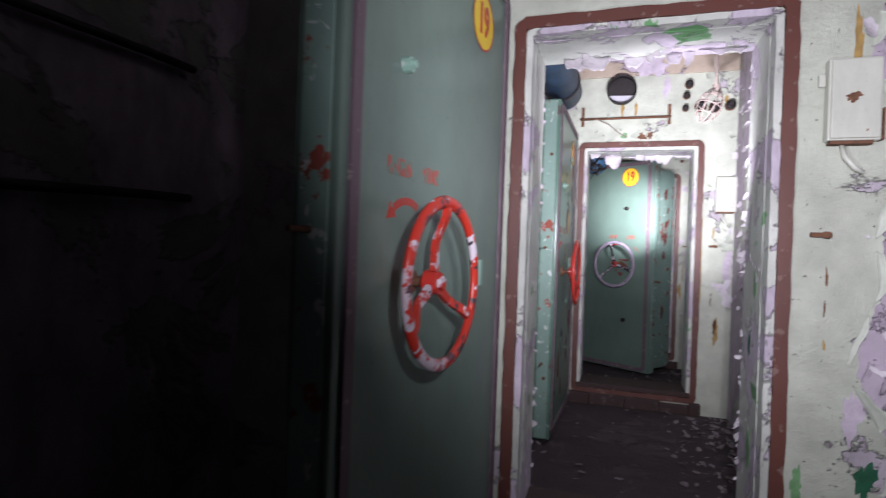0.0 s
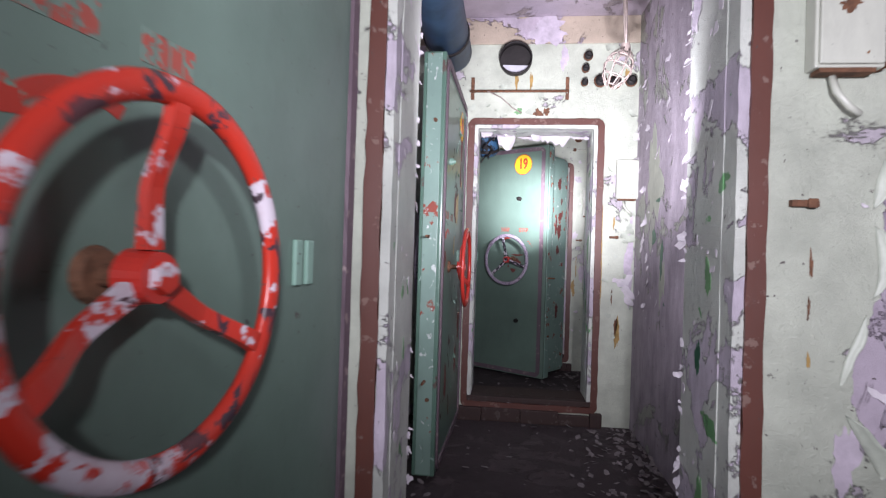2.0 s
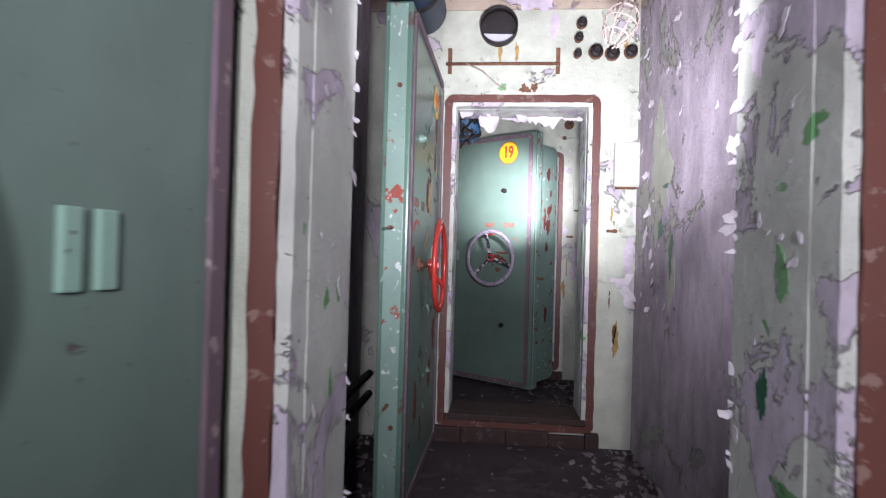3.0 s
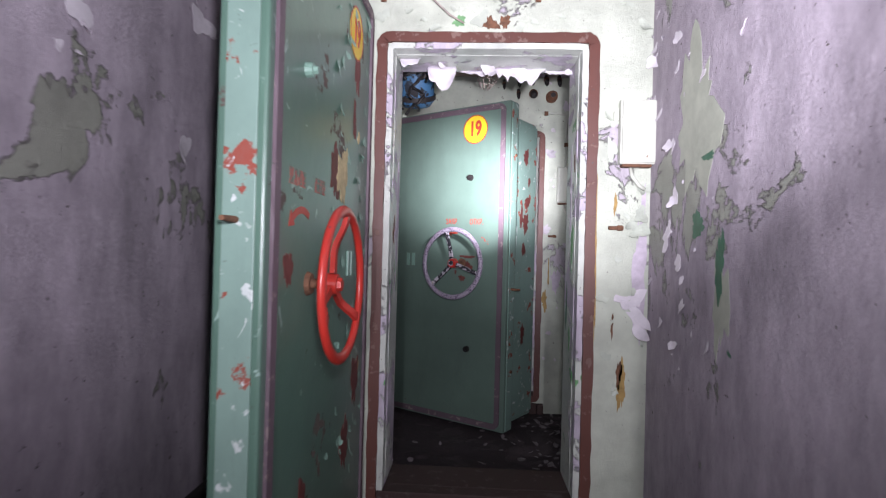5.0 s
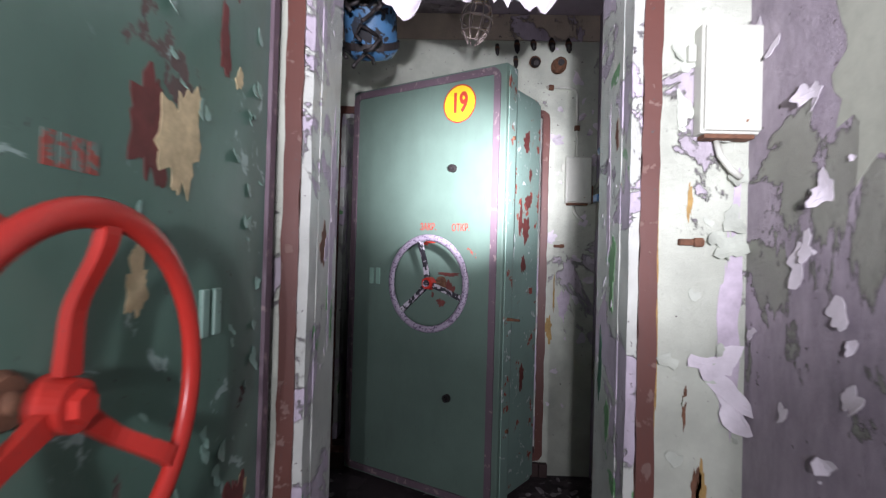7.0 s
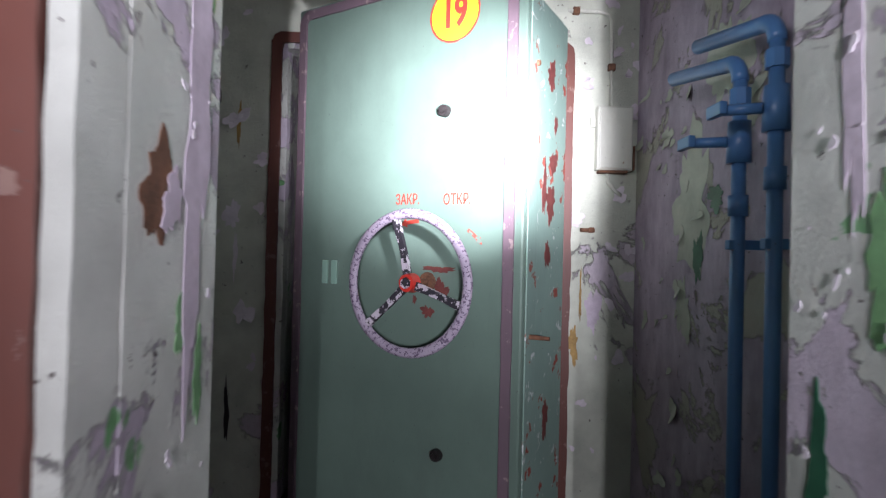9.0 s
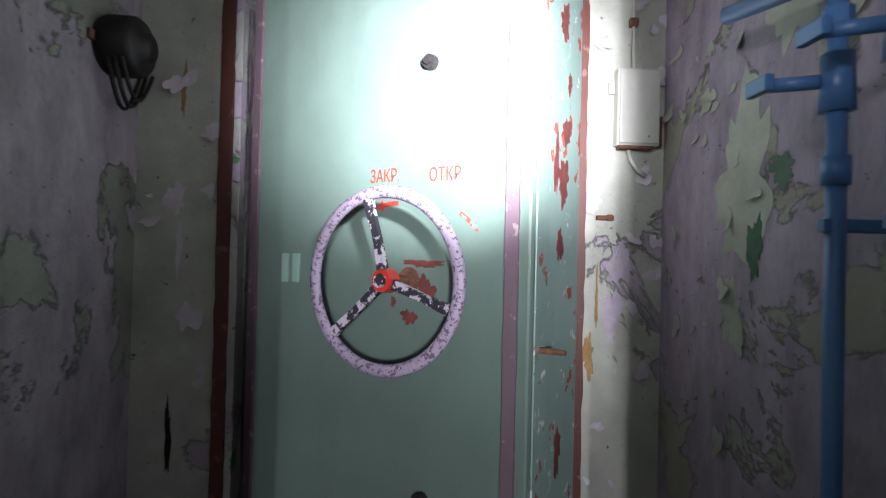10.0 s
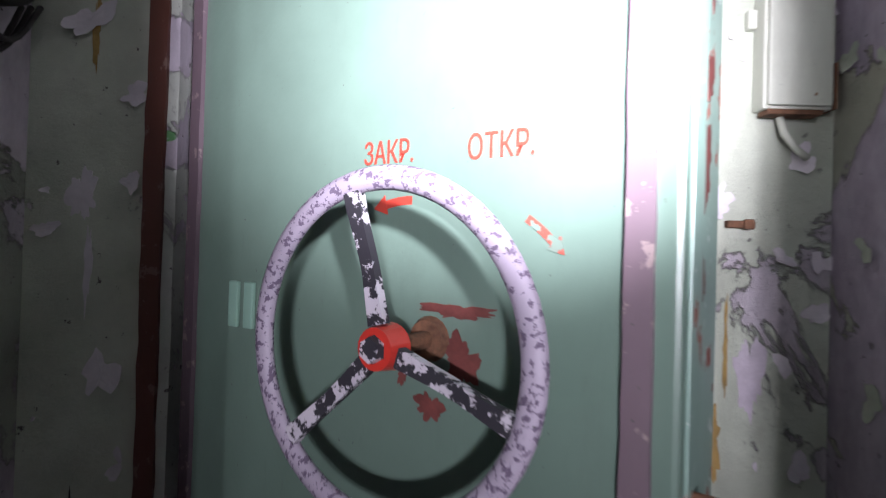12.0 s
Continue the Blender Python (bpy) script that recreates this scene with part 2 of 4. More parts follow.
def ring_loops(x0, z0, x1, z1, w, r, step=0.05):
    def resample(loop, n):
        pts = loop + loop[:1]
        lens = [0.0]
        for a, b in zip(pts, pts[1:]):
            lens.append(lens[-1] + math.hypot(b[0] - a[0], b[1] - a[1]))
        out = []
        for i in range(n):
            d, k = lens[-1] * i / n, 0
            while lens[k + 1] < d:
                k += 1
            f = (d - lens[k]) / max(1e-9, lens[k + 1] - lens[k])
            out.append((pts[k][0] + f * (pts[k + 1][0] - pts[k][0]), pts[k][1] + f * (pts[k + 1][1] - pts[k][1])))
        return out
    outer = rounded(x0, z0, x1, z1, r)
    inner = rounded(x0 + w, z0 + w, x1 - w, z1 - w, max(0.01, r - w))
    fine_o, fine_i = [], []
    m = len(outer)
    for k in range(m):
        a, b, c, d = outer[k], outer[(k + 1) % m], inner[k], inner[(k + 1) % m]
        s = max(1, int(math.hypot(b[0] - a[0], b[1] - a[1]) / step))
        for i in range(s):
            f = i / s
            fine_o.append((a[0] + (b[0] - a[0]) * f, a[1] + (b[1] - a[1]) * f))
            fine_i.append((c[0] + (d[0] - c[0]) * f, c[1] + (d[1] - c[1]) * f))
    return fine_o, fine_i


def flake(bm, at, normal, size, curl=0.5, hang=None, rng=random):
    """One torn scale of old paint with a ragged outline, stuck at its upper edge and curling off the wall below."""
    n = Vector(normal).normalized()
    up = Vector((0, 0, 1)) if abs(n.z) < 0.9 else Vector((0, 1, 0))
    u = n.cross(up).normalized()
    v = u.cross(n).normalized()
    spin = Matrix.Rotation(rng.uniform(-1.0, 1.0) if hang is None else hang, 3, n)
    u, v = spin @ u, spin @ v
    seg = 11 if size < 0.05 else 22
    w, h = size * rng.uniform(0.45, 0.9), size * rng.uniform(0.55, 1.1)
    p1, p2, p3 = (rng.uniform(0, 6.28) for _ in range(3))
    twist = rng.uniform(-0.5, 0.5)
    inner, outer = [], []
    for k in range(seg):
        a = 2 * math.pi * k / seg
        ragged = 0.62 + 0.15 * math.sin(2 * a + p1) + 0.12 * math.sin(3 * a + p2) + 0.09 * math.sin(5 * a + p3) + rng.uniform(-0.09, 0.09)
        for ring, f in ((inner, 0.5), (outer, 1.0)):
            x, y = w * ragged * f * math.cos(a), h * (ragged * f * math.sin(a) - 0.55)
            t = max(0.0, -y / h) / 1.2
            lift = curl * size * (t ** 2.2) * (0.8 + twist * x / w) + 0.0015
            ring.append(bm.verts.new(Vector(at) + u * x + v * y * (1 - 0.2 * curl * t) + n * lift))
    centre = bm.verts.new(Vector(at) - v * 0.55 * h + n * (curl * size * 0.17 + 0.0015))
    for k in range(seg):
        q = (k + 1) % seg
        bm.faces.new((centre, inner[k], inner[q]))
        bm.faces.new((inner[k], outer[k], outer[q], inner[q]))


def torn_sheet(bm, x0, x1, y, z, drop, rng, lean=0.0, curl=0.0, least=0.25):
    """A wide skin of paint hanging from a lintel, with a jagged lower edge."""
    cols, rows = max(6, int((x1 - x0) / 0.012)), 5
    low, grid = 0.7, []
    depth = []
    for i in range(cols + 1):
        low = min(1.0, max(least, low + rng.uniform(-0.28, 0.28)))
        ends = min(1.0, 0.35 + 4 * min(i, cols - i) / cols)
        depth.append(drop * low * ends)
    for j in range(rows + 1):
        t = j / rows
        grid.append([bm.verts.new((x0 + (x1 - x0) * i / cols + 0.003 * math.sin(9 * t + i), y - lean * t * drop - curl * drop * t * t * (0.6 + 0.4 * math.sin(0.9 * i)), z - depth[i] * t)) for i in range(cols + 1)])
    for j in range(rows):
        for i in range(cols):
            bm.faces.new((grid[j][i], grid[j][i + 1], grid[j + 1][i + 1], grid[j + 1][i]))


def flakes(name, spots, mat, label, rng):
    bm = bmesh.new()
    for at, n, size, curl in spots:
        flake(bm, at, n, size, curl, None, rng)
    ob = link(name, bm, mat, None, label, False, "peeling paint", "stuff")
    sol = ob.modifiers.new("thick", "SOLIDIFY")
    sol.thickness = 0.0012
    return ob


def text_mesh(body, size, depth=0.0008, bold=0.0):
    cu = bpy.data.curves.new("letters", "FONT")
    cu.body, cu.size, cu.extrude, cu.align_x, cu.align_y = body, size, depth, "CENTER", "CENTER"
    cu.offset = bold
    tmp = bpy.data.objects.new("letters", cu)
    me = bpy.data.meshes.new_from_object(tmp)
    bpy.data.objects.remove(tmp)
    return me


# ======== structure ========
CEIL, FLOOR = 2.70, -0.08
D1, D2, D3 = 3.56, 6.00, 7.78
T1, T2, T3 = 0.32, 0.27, 0.25
F1, F2, F3 = (-0.516, 0.430), (-0.440, 0.480), (-0.742, 0.497)
FRAME_TOP, FRAME_W, SILL = 2.0, 0.062, 0.085


def cross_wall(name, y, t, x0, x1, f, mat):
    bm = bmesh.new()
    a, b = f[0] + FRAME_W, f[1] - FRAME_W
    top = FRAME_TOP - FRAME_W
    box(bm, (x0, y, FLOOR), (a, y + t, CEIL))
    box(bm, (b, y, FLOOR), (x1, y + t, CEIL))
    box(bm, (a, y, top), (b, y + t, CEIL))
    box(bm, (a, y, FLOOR), (b, y + t, SILL - 0.03))
    return link(name, bm, mat, None, "thick concrete cross wall with peeling pale paint", kind="structure", category="wall")


def slab(name, lo, hi, mat, label, category="wall"):
    return link(name, box(bmesh.new(), lo, hi), mat, None, label, kind="structure", category=category)


L1, R1, L2, R2, L3, R3, BACK = -1.75, 1.05, -0.92, 0.70, -1.02, 0.77, 0.2
slab("floor", (-2.2, -0.2, -0.25), (1.5, 10.2, FLOOR), M_FLOOR, "dirty dark concrete floor strewn with paint chips", "floor")
slab("ceiling", (-2.2, -0.2, CEIL), (1.5, 10.2, CEIL + 0.2), M_CEIL, "stained lilac whitewashed concrete ceiling", "ceiling")
cross_wall("wall_1", D1, T1, L1 - 0.2, R1 + 0.2, F1, M_WALL)
cross_wall("wall_2", D2, T2, L3 - 0.2, R3 + 0.2, F2, M_WALL)
cross_wall("wall_3", D3, T3, L3 - 0.2, R3 + 0.2, F3, M_WALL)
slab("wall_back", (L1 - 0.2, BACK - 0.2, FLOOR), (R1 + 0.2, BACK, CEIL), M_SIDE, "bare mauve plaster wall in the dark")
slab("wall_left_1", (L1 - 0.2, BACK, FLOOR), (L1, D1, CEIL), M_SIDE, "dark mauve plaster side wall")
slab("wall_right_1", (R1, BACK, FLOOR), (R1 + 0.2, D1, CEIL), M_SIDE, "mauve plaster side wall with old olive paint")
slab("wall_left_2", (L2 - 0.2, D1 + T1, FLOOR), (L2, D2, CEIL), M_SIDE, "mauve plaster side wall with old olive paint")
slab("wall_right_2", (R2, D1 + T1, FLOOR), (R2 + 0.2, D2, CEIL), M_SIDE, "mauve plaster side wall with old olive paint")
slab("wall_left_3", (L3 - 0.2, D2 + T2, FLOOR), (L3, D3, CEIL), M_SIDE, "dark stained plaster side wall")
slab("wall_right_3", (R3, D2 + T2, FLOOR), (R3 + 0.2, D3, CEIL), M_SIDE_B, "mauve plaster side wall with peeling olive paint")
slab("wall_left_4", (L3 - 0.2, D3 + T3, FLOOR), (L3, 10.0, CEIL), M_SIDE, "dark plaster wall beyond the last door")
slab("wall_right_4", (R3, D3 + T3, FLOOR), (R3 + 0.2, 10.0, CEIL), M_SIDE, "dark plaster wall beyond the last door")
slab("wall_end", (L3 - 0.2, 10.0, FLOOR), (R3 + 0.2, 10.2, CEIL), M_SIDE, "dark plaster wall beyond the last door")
# the lower ceiling, and the beige band at the wall heads
slab("trim_2", (L2 + 0.002, D2 - 0.014, 2.515), (R2 - 0.002, D2 - 0.001, CEIL - 0.002), M_BEIGE, "beige distempered band under the ceiling", "trim")
slab("trim_3", (L3 + 0.002, D3 - 0.014, 2.40), (R3 - 0.002, D3 - 0.001, 2.548), M_BEIGE, "beige distempered band under the ceiling", "trim")
slab("ceiling_low", (L3 + 0.002, D2 + T2 + 0.002, 2.55), (R3 - 0.002, D3 - 0.002, CEIL - 0.003), M_CEIL, "stained lilac whitewashed lower ceiling", "ceiling")


def door_frame(name, y, t, f):
    root = empty(name, Matrix.Identity(4), "steel door frame painted brown round a raised sill", "door frame", "door frames")
    root["kind"] = "structure"
    bm = bmesh.new()
    o, i = ring_loops(f[0], 0.004, f[1], FRAME_TOP, 0.043, 0.05)
    band(bm, o, i, y - 0.020, y - 0.0005, 0.003)
    part("outer_strip", bm, M_BROWN, root, "flaking red-brown strip")
    bm = bmesh.new()
    o, i = ring_loops(f[0] + 0.0435, 0.0475, f[1] - 0.0435, FRAME_TOP - 0.0435, 0.0245, 0.030)
    band(bm, o, i, y - 0.012, y + 0.06, 0.0015)
    part("inner_rebate", bm, M_JAMB, root, "pale painted rebate")
    bm = bmesh.new()
    a, b = f[0] + FRAME_W, f[1] - FRAME_W
    e = 0.008
    box(bm, (a, y + 0.062, SILL), (a + e, y + t + 0.01, FRAME_TOP - FRAME_W), 0.002)
    part("jamb", bm, M_JAMB, root, "jamb with peeling lilac and green paint")
    bm = bmesh.new()
    box(bm, (b - e, y + 0.062, SILL), (b, y + t + 0.01, FRAME_TOP - FRAME_W), 0.002)
    part("jamb", bm, M_JAMB, root, "jamb with peeling lilac and green paint")
    bm = bmesh.new()
    box(bm, (a + e, y + 0.062, FRAME_TOP - FRAME_W - e), (b - e, y + t + 0.01, FRAME_TOP - FRAME_W), 0.002)
    part("lintel", bm, M_JAMB, root, "lintel with hanging flakes of white paint")
    bm = bmesh.new()
    box(bm, (a, y + 0.062, SILL - 0.028), (b, y + t + 0.01, SILL), 0.004)
    part("sill", bm, M_SILL, root, "worn brown steel sill")
    bm = bmesh.new()
    box(bm, (f[0] + 0.044, y - 0.017, 0.0485), (f[1] - 0.044, y + 0.061, SILL), 0.004)
    part("sill_face", bm, M_SILL, root, "dirty dark brown sill front")
    return root


def plinth(name, y, f):
    bm = bmesh.new()
    x = f[0] - 0.02
    while x < f[1] + 0.02:
        w = random.uniform(0.12, 0.30)
        h = random.uniform(-0.012, 0.012)
        box(bm, (x, y - random.uniform(0.028, 0.05), FLOOR), (min(x + w, f[1] + 0.03), y - 0.0005, 0.002 + h), 0.006)
        x += w + 0.001
    return link(name, bm, M_SILL, None, "crumbling dark brown base below the sill", kind="structure", category="baseboard")


plinth("baseboard_1", D1, F1)
plinth("baseboard_2", D2, F2)
plinth("baseboard_3", D3, F3)
door_frame("door_frame_1", D1, T1, F1)
door_frame("door_frame_2", D2, T2, F2)
door_frame("door_frame_3", D3, T3, F3)

# ======== blast doors ========
H, Z0, TH = 2.115, -0.05, 0.115


def wheel_parts(root, hub, side, mats, turn, stem=0.09, dish=0.030):
    """A three-spoked handwheel on a stem; side -1 stands off towards -y, 1 towards +y."""
    rim_mat, spoke_mat, hub_mat = mats
    R, hx, hz = (0.209 if len(hub) < 4 else hub[3]), hub[0], hub[1]
    y = hub[2] + side * stem
    bm = bmesh.new()
    nseg, msec = 56, 10
    rings = []
    for k in range(nseg):
        a = 2 * math.pi * k / nseg
        rings.append([bm.verts.new((hx + (R + 0.0165 * math.cos(c)) * math.cos(a), y + 0.011 * math.sin(c), hz + (R + 0.0165 * math.cos(c)) * math.sin(a)))
                      for c in (2 * math.pi * q / msec for q in range(msec))])
    for k in range(nseg):
        p, q = rings[k], rings[(k + 1) % nseg]
        for c in range(msec):
            bm.faces.new((p[c], p[(c + 1) % msec], q[(c + 1) % msec], q[c]))
    wheel = part("handwheel", bm, rim_mat, root, "three-spoked handwheel", True)
    for s in range(3):
        a = radians(turn + 120 * s)
        bm = bmesh.new()
        steps = 12
        prev = None
        d = Vector((math.cos(a), 0, math.sin(a)))
        p = Vector((-math.sin(a), 0, math.cos(a)))
        for i in range(steps + 1):
            t = i / steps
            rr = 0.03 + (R - 0.038) * t
            half = 0.0135 - 0.003 * math.sin(math.pi * t)
            u = min(1.0, max(0.0, (t - 0.35) / 0.6))
            dip = -side * dish * (1 - u * u * (3 - 2 * u))
            c = Vector((hx, y + dip, hz)) + d * rr
            now = [bm.verts.new(c + p * half * e1 + Vector((0, 0.007 * e2, 0))) for e1, e2 in ((-1, -1), (1, -1), (1, 1), (-1, 1))]
            if prev:
                for k in range(4):
                    bm.faces.new((prev[k], prev[(k + 1) % 4], now[(k + 1) % 4], now[k]))
            else:
                bm.faces.new(now)
            prev = now
        bm.faces.new(prev[::-1])
        part("spoke", bm, spoke_mat, wheel)
    bm = bmesh.new()
    rod(bm, (hx, y - side * (dish + 0.020), hz), (hx, y - side * (dish - 0.016), hz), 0.032, 0.028, 24)
    part("hub", bm, hub_mat, wheel, "round boss")
    bm = bmesh.new()
    rod(bm, (hx, y - side * (dish - 0.0162), hz), (hx, y - side * (dish - 0.027), hz), 0.019, 0.017, 6)
    part("nut", bm, spoke_mat if hub_mat != spoke_mat else hub_mat, wheel, "worn nut")
    bm = bmesh.new()
    rod(bm, (hx, hub[2], hz), (hx, y - side * 0.045, hz), 0.013, 0.013, 14)
    rod(bm, (hx, hub[2], hz), (hx, hub[2] + side * 0.012, hz), 0.034, 0.028, 18)
    part("spindle", bm, M_RUST, root, "rusty spindle")
    return wheel


def blob(bm, x, y, z, rx, rz, rng, side=-1, n=18, thick=0.0012):
    vs = []
    n = 48
    p1, p2, p3 = (rng.uniform(0, 6.28) for _ in range(3))
    for k in range(n):
        a = 2 * math.pi * k / n
        w = 0.9 + 0.16 * math.sin(2 * a + p1) + 0.14 * math.sin(3 * a + p2) + 0.12 * math.sin(7 * a + p3) + 0.07 * math.sin(13 * a + p1) + rng.uniform(-0.11, 0.11)
        vs.append((x + rx * w * math.cos(a), z + rz * w * math.sin(a)))
    back = [bm.verts.new((px, y, pz)) for px, pz in vs]
    front = [bm.verts.new((px, y + side * thick, pz)) for px, pz in vs]
    bm.faces.new(front)
    for k in range(n):
        bm.faces.new((back[k], back[(k + 1) % n], front[(k + 1) % n], front[k]))


def arc(bm, cx, cz, r, a0, a1, w, y, side, head=True, n=12):
    rows = []
    for i in range(n + 1):
        a = radians(a0 + (a1 - a0) * i / n)
        rows.append([bm.verts.new((cx + (r + e * w / 2) * math.cos(a), y + side * h, cz + (r + e * w / 2) * math.sin(a))) for e in (-1, 1) for h in (0.0002, 0.0014)])
    for a, b in zip(rows, rows[1:]):
        for q0, q1 in ((0, 1), (1, 3), (3, 2), (2, 0)):
            bm.faces.new((a[q0], a[q1], b[q1], b[q0]))
    if head:
        a = radians(a1)
        s = 1 if a1 > a0 else -1
        c, d, p = Vector((cx, 0, cz)), Vector((math.cos(a), 0, math.sin(a))), Vector((-math.sin(a), 0, math.cos(a))) * s
        tri = [c + d * (r - w * 1.2), c + d * (r + w * 1.2), c + d * r + p * w * 2.0]
        lo = [bm.verts.new(v + Vector((0, y + side * 0.0002, 0))) for v in tri]
        hi = [bm.verts.new(v + Vector((0, y + side * 0.0016, 0))) for v in tri]
        bm.faces.new(hi)
        for k in range(3):
            bm.faces.new((lo[k], lo[(k + 1) % 3], hi[(k + 1) % 3], hi[k]))


def blast_door(m, W, label, seen_side, green, wheel_mats, turn, rng, rear=False, back_wheel=False, sign=None, readable=False, worn=False, hub=(0.68, 1.0), stem=0.09, tab=0.25, knob=0.70, marks_at=(0.70, 0.55), marks_z=1.305):
    """Local axes: x from hinge to free edge, y through the leaf, z up. The leaf lies from y=0 to y=TH."""
    root = empty("blast_door", m, label, "door", "blast doors")
    bm = bmesh.new()
    box(bm, (0, 0, Z0), (W, TH, Z0 + H), 0.008)
    leaf = part("leaf", bm, green, root, "heavy green steel leaf")
    face = 0 if seen_side < 0 else TH
    s = seen_side
    bm = bmesh.new()
    box(bm, (W + 0.0005, 0.02, Z0 + 0.01), (W + 0.006, TH - 0.02, Z0 + H - 0.01), 0.002)
    part("edge_plate", bm, M_EDGE, root, "chipped light green edge plate")
    bm = bmesh.new()
    o, i = ring_loops(0.012, Z0 + 0.014, W - 0.03, Z0 + H - 0.014, 0.034, 0.05)
    band(bm, o, i, face + s * 0.0005, face + s * 0.010, 0.0012)
    part("seal", bm, M_SEAL, root, "perished brown rubber seal")
    if rear:
        bm = bmesh.new()
        box(bm, (0.02, TH + 0.001, Z0 + 0.03), (W - 0.035, TH + 0.32, Z0 + H - 0.075), 0.008)
        box(bm, (W - 0.034, TH + 0.001, Z0 + 0.06), (W - 0.020, TH + 0.31, Z0 + H - 0.10), 0.003)
        part("rear_casing", bm, M_EDGE, root, "green casing flaked to red primer")
    wheel_parts(root, (hub[0], hub[1], face, 0.221 if readable else 0.200), s, wheel_mats, turn, stem, 0.012 if readable else 0.030)
    if back_wheel:
        wheel_parts(root, (0.40, hub[1], TH - face), -s, (M_LILAC, M_SPOKE, M_RED), turn + 40)
    # small plates beside the wheel on the hinge side
    for dx in (0.0, 0.046):
        bm = bmesh.new()
        x0 = tab - 0.033 + dx
        box(bm, (x0, face + s * 0.0003, 0.99), (x0 + 0.026, face + s * 0.010, 1.078), 0.003)
        part("tab", bm, M_TAB, root, "small pale welded plate")
    for z in (1.585, 0.45) if readable else (1.555,):
        bm = bmesh.new()
        xk = knob
        rod(bm, (xk, face, z), (xk, face + s * 0.02, z), 0.021, 0.019, 12)
        rod(bm, (xk, face + s * 0.02, z), (xk, face + s * 0.032, z), 0.012, 0.010, 6)
        part("knob", bm, M_DARK if readable else M_TAB, root, "bolt head")
    # painted direction marks
    hx, hz = hub
    flip = pose(0, 0, 0, 90, 0, 0 if s < 0 else 180)
    if readable:
        for word, x, z in (("ЗАКР.", 0.545, 1.295), ("ОТКР.", 0.742, 1.29)):
            me = text_mesh(word, 0.05)
            me.materials.append(M_LETTER)
            ob = new("lettering", me)
            ob.parent = root
            ob.matrix_local = Matrix.Translation((x, face + s * 0.0012, z)) @ flip @ Matrix.Diagonal((0.72, 1, 1, 1))
            tagged(ob, "red stencilled word")
        bm = bmesh.new()
        arc(bm, hx + 0.02, hz - 0.02, 0.235, 56, 44, 0.011, face, s)
        part("arrow", bm, M_FADED, root, "red painted arrow")
        bm = bmesh.new()
        arc(bm, hx - 0.04, hz, 0.205, 90, 104, 0.013, face, s)
        part("arrow", bm, M_LETTER, root, "red painted arrow")
    else:
        for x, w in ((marks_at[0], 0.125), (marks_at[1], 0.10)):
            bm = bmesh.new()
            z = marks_z
            for k in range(4):
                xa = x - w / 2 + w * k / 4
                box(bm, (xa, face + s * 0.0002, z - 0.021), (xa + w / 4 - 0.006, face + s * 0.0015, z + 0.021))
            part("lettering", bm, M_FADED, root, "faded red stencilled marks")
        bm = bmesh.new()
        arc(bm, marks_at[0] - 0.045, marks_z - 0.195, 0.115, 118, 52, 0.019, face, s)
        part("arrow", bm, M_LETTER, root, "red painted arrow")
    if sign:
        bm = bmesh.new()
        rod(bm, (sign[0], face + s * 0.0002, sign[1]), (sign[0], face + s * 0.002, sign[1]), 0.092, 0.092, 40)
        disc = part("number_disc", bm, M_YELLOW, root, "yellow painted disc")
        bm = bmesh.new()
        o = [(sign[0] + 0.095 * math.cos(2 * math.pi * k / 48), sign[1] + 0.095 * math.sin(2 * math.pi * k / 48)) for k in range(48)]
        i = [(sign[0] + 0.089 * math.cos(2 * math.pi * k / 48), sign[1] + 0.089 * math.sin(2 * math.pi * k / 48)) for k in range(48)]
        band(bm, o, i, face + s * 0.0021, face + s * 0.0028, 0.0012)
        part("rim_line", bm, M_LETTER, disc, "thin red outline")
        me = text_mesh("19", 0.135, 0.0008, 0.0045)
        me.materials.append(M_LETTER)
        ob = new("number", me)
        ob.parent = disc
        ob.matrix_local = Matrix.Translation((sign[0], face + s * 0.0030, sign[1])) @ flip @ Matrix.Diagonal((0.72, 1, 1, 1))
        tagged(ob, "red number 19")
    # locking pin that sticks out of the free edge
    for z in (1.14, 0.42) if not rear else (0.86,):
        bm = bmesh.new()
        rod(bm, (W - 0.02, TH * 0.45, z), (W + 0.07, TH * 0.45, z), 0.009, 0.006, 12)
        part("locking_pin", bm, M_RUST, root, "rusty locking pin")
    for z in (1.72, 0.33):
        bm = bmesh.new()
        rod(bm, (W + 0.004, TH * 0.6, z), (W + 0.014, TH * 0.6, z), 0.011, 0.009, 10)
        part("edge_bolt", bm, M_RUST, root, "rusty bolt head")
    # hinge knuckles and their straps
    for z in (0.35, 1.65):
        bm = bmesh.new()
        rod(bm, (-0.018, TH * 0.5, z - 0.09), (-0.018, TH * 0.5, z + 0.09), 0.017, 0.017, 14)
        part("hinge", bm, M_BROWN, root, "barrel hinge")
    # bare patches with a shape of their own
    if worn:
        marks = ((0.415, 1.33, 0.062, 0.105, M_CREAM), (0.50, 1.33, 0.050, 0.095, M_MAROON), (0.24, 1.78, 0.035, 0.16, M_MAROON), (0.27, 1.55, 0.022, 0.07, M_MAROON),
                 (0.52, 1.10, 0.030, 0.05, M_CREAM), (0.90, 1.03, 0.03, 0.05, M_MAROON), (0.17, 0.60, 0.05, 0.10, M_MAROON), (0.13, 0.64, 0.025, 0.03, M_CREAM),
                 (0.30, 0.40, 0.05, 0.10, M_MAROON), (0.75, 0.35, 0.05, 0.09, M_MAROON), (0.20, 1.50, 0.018, 0.022, M_CREAM))
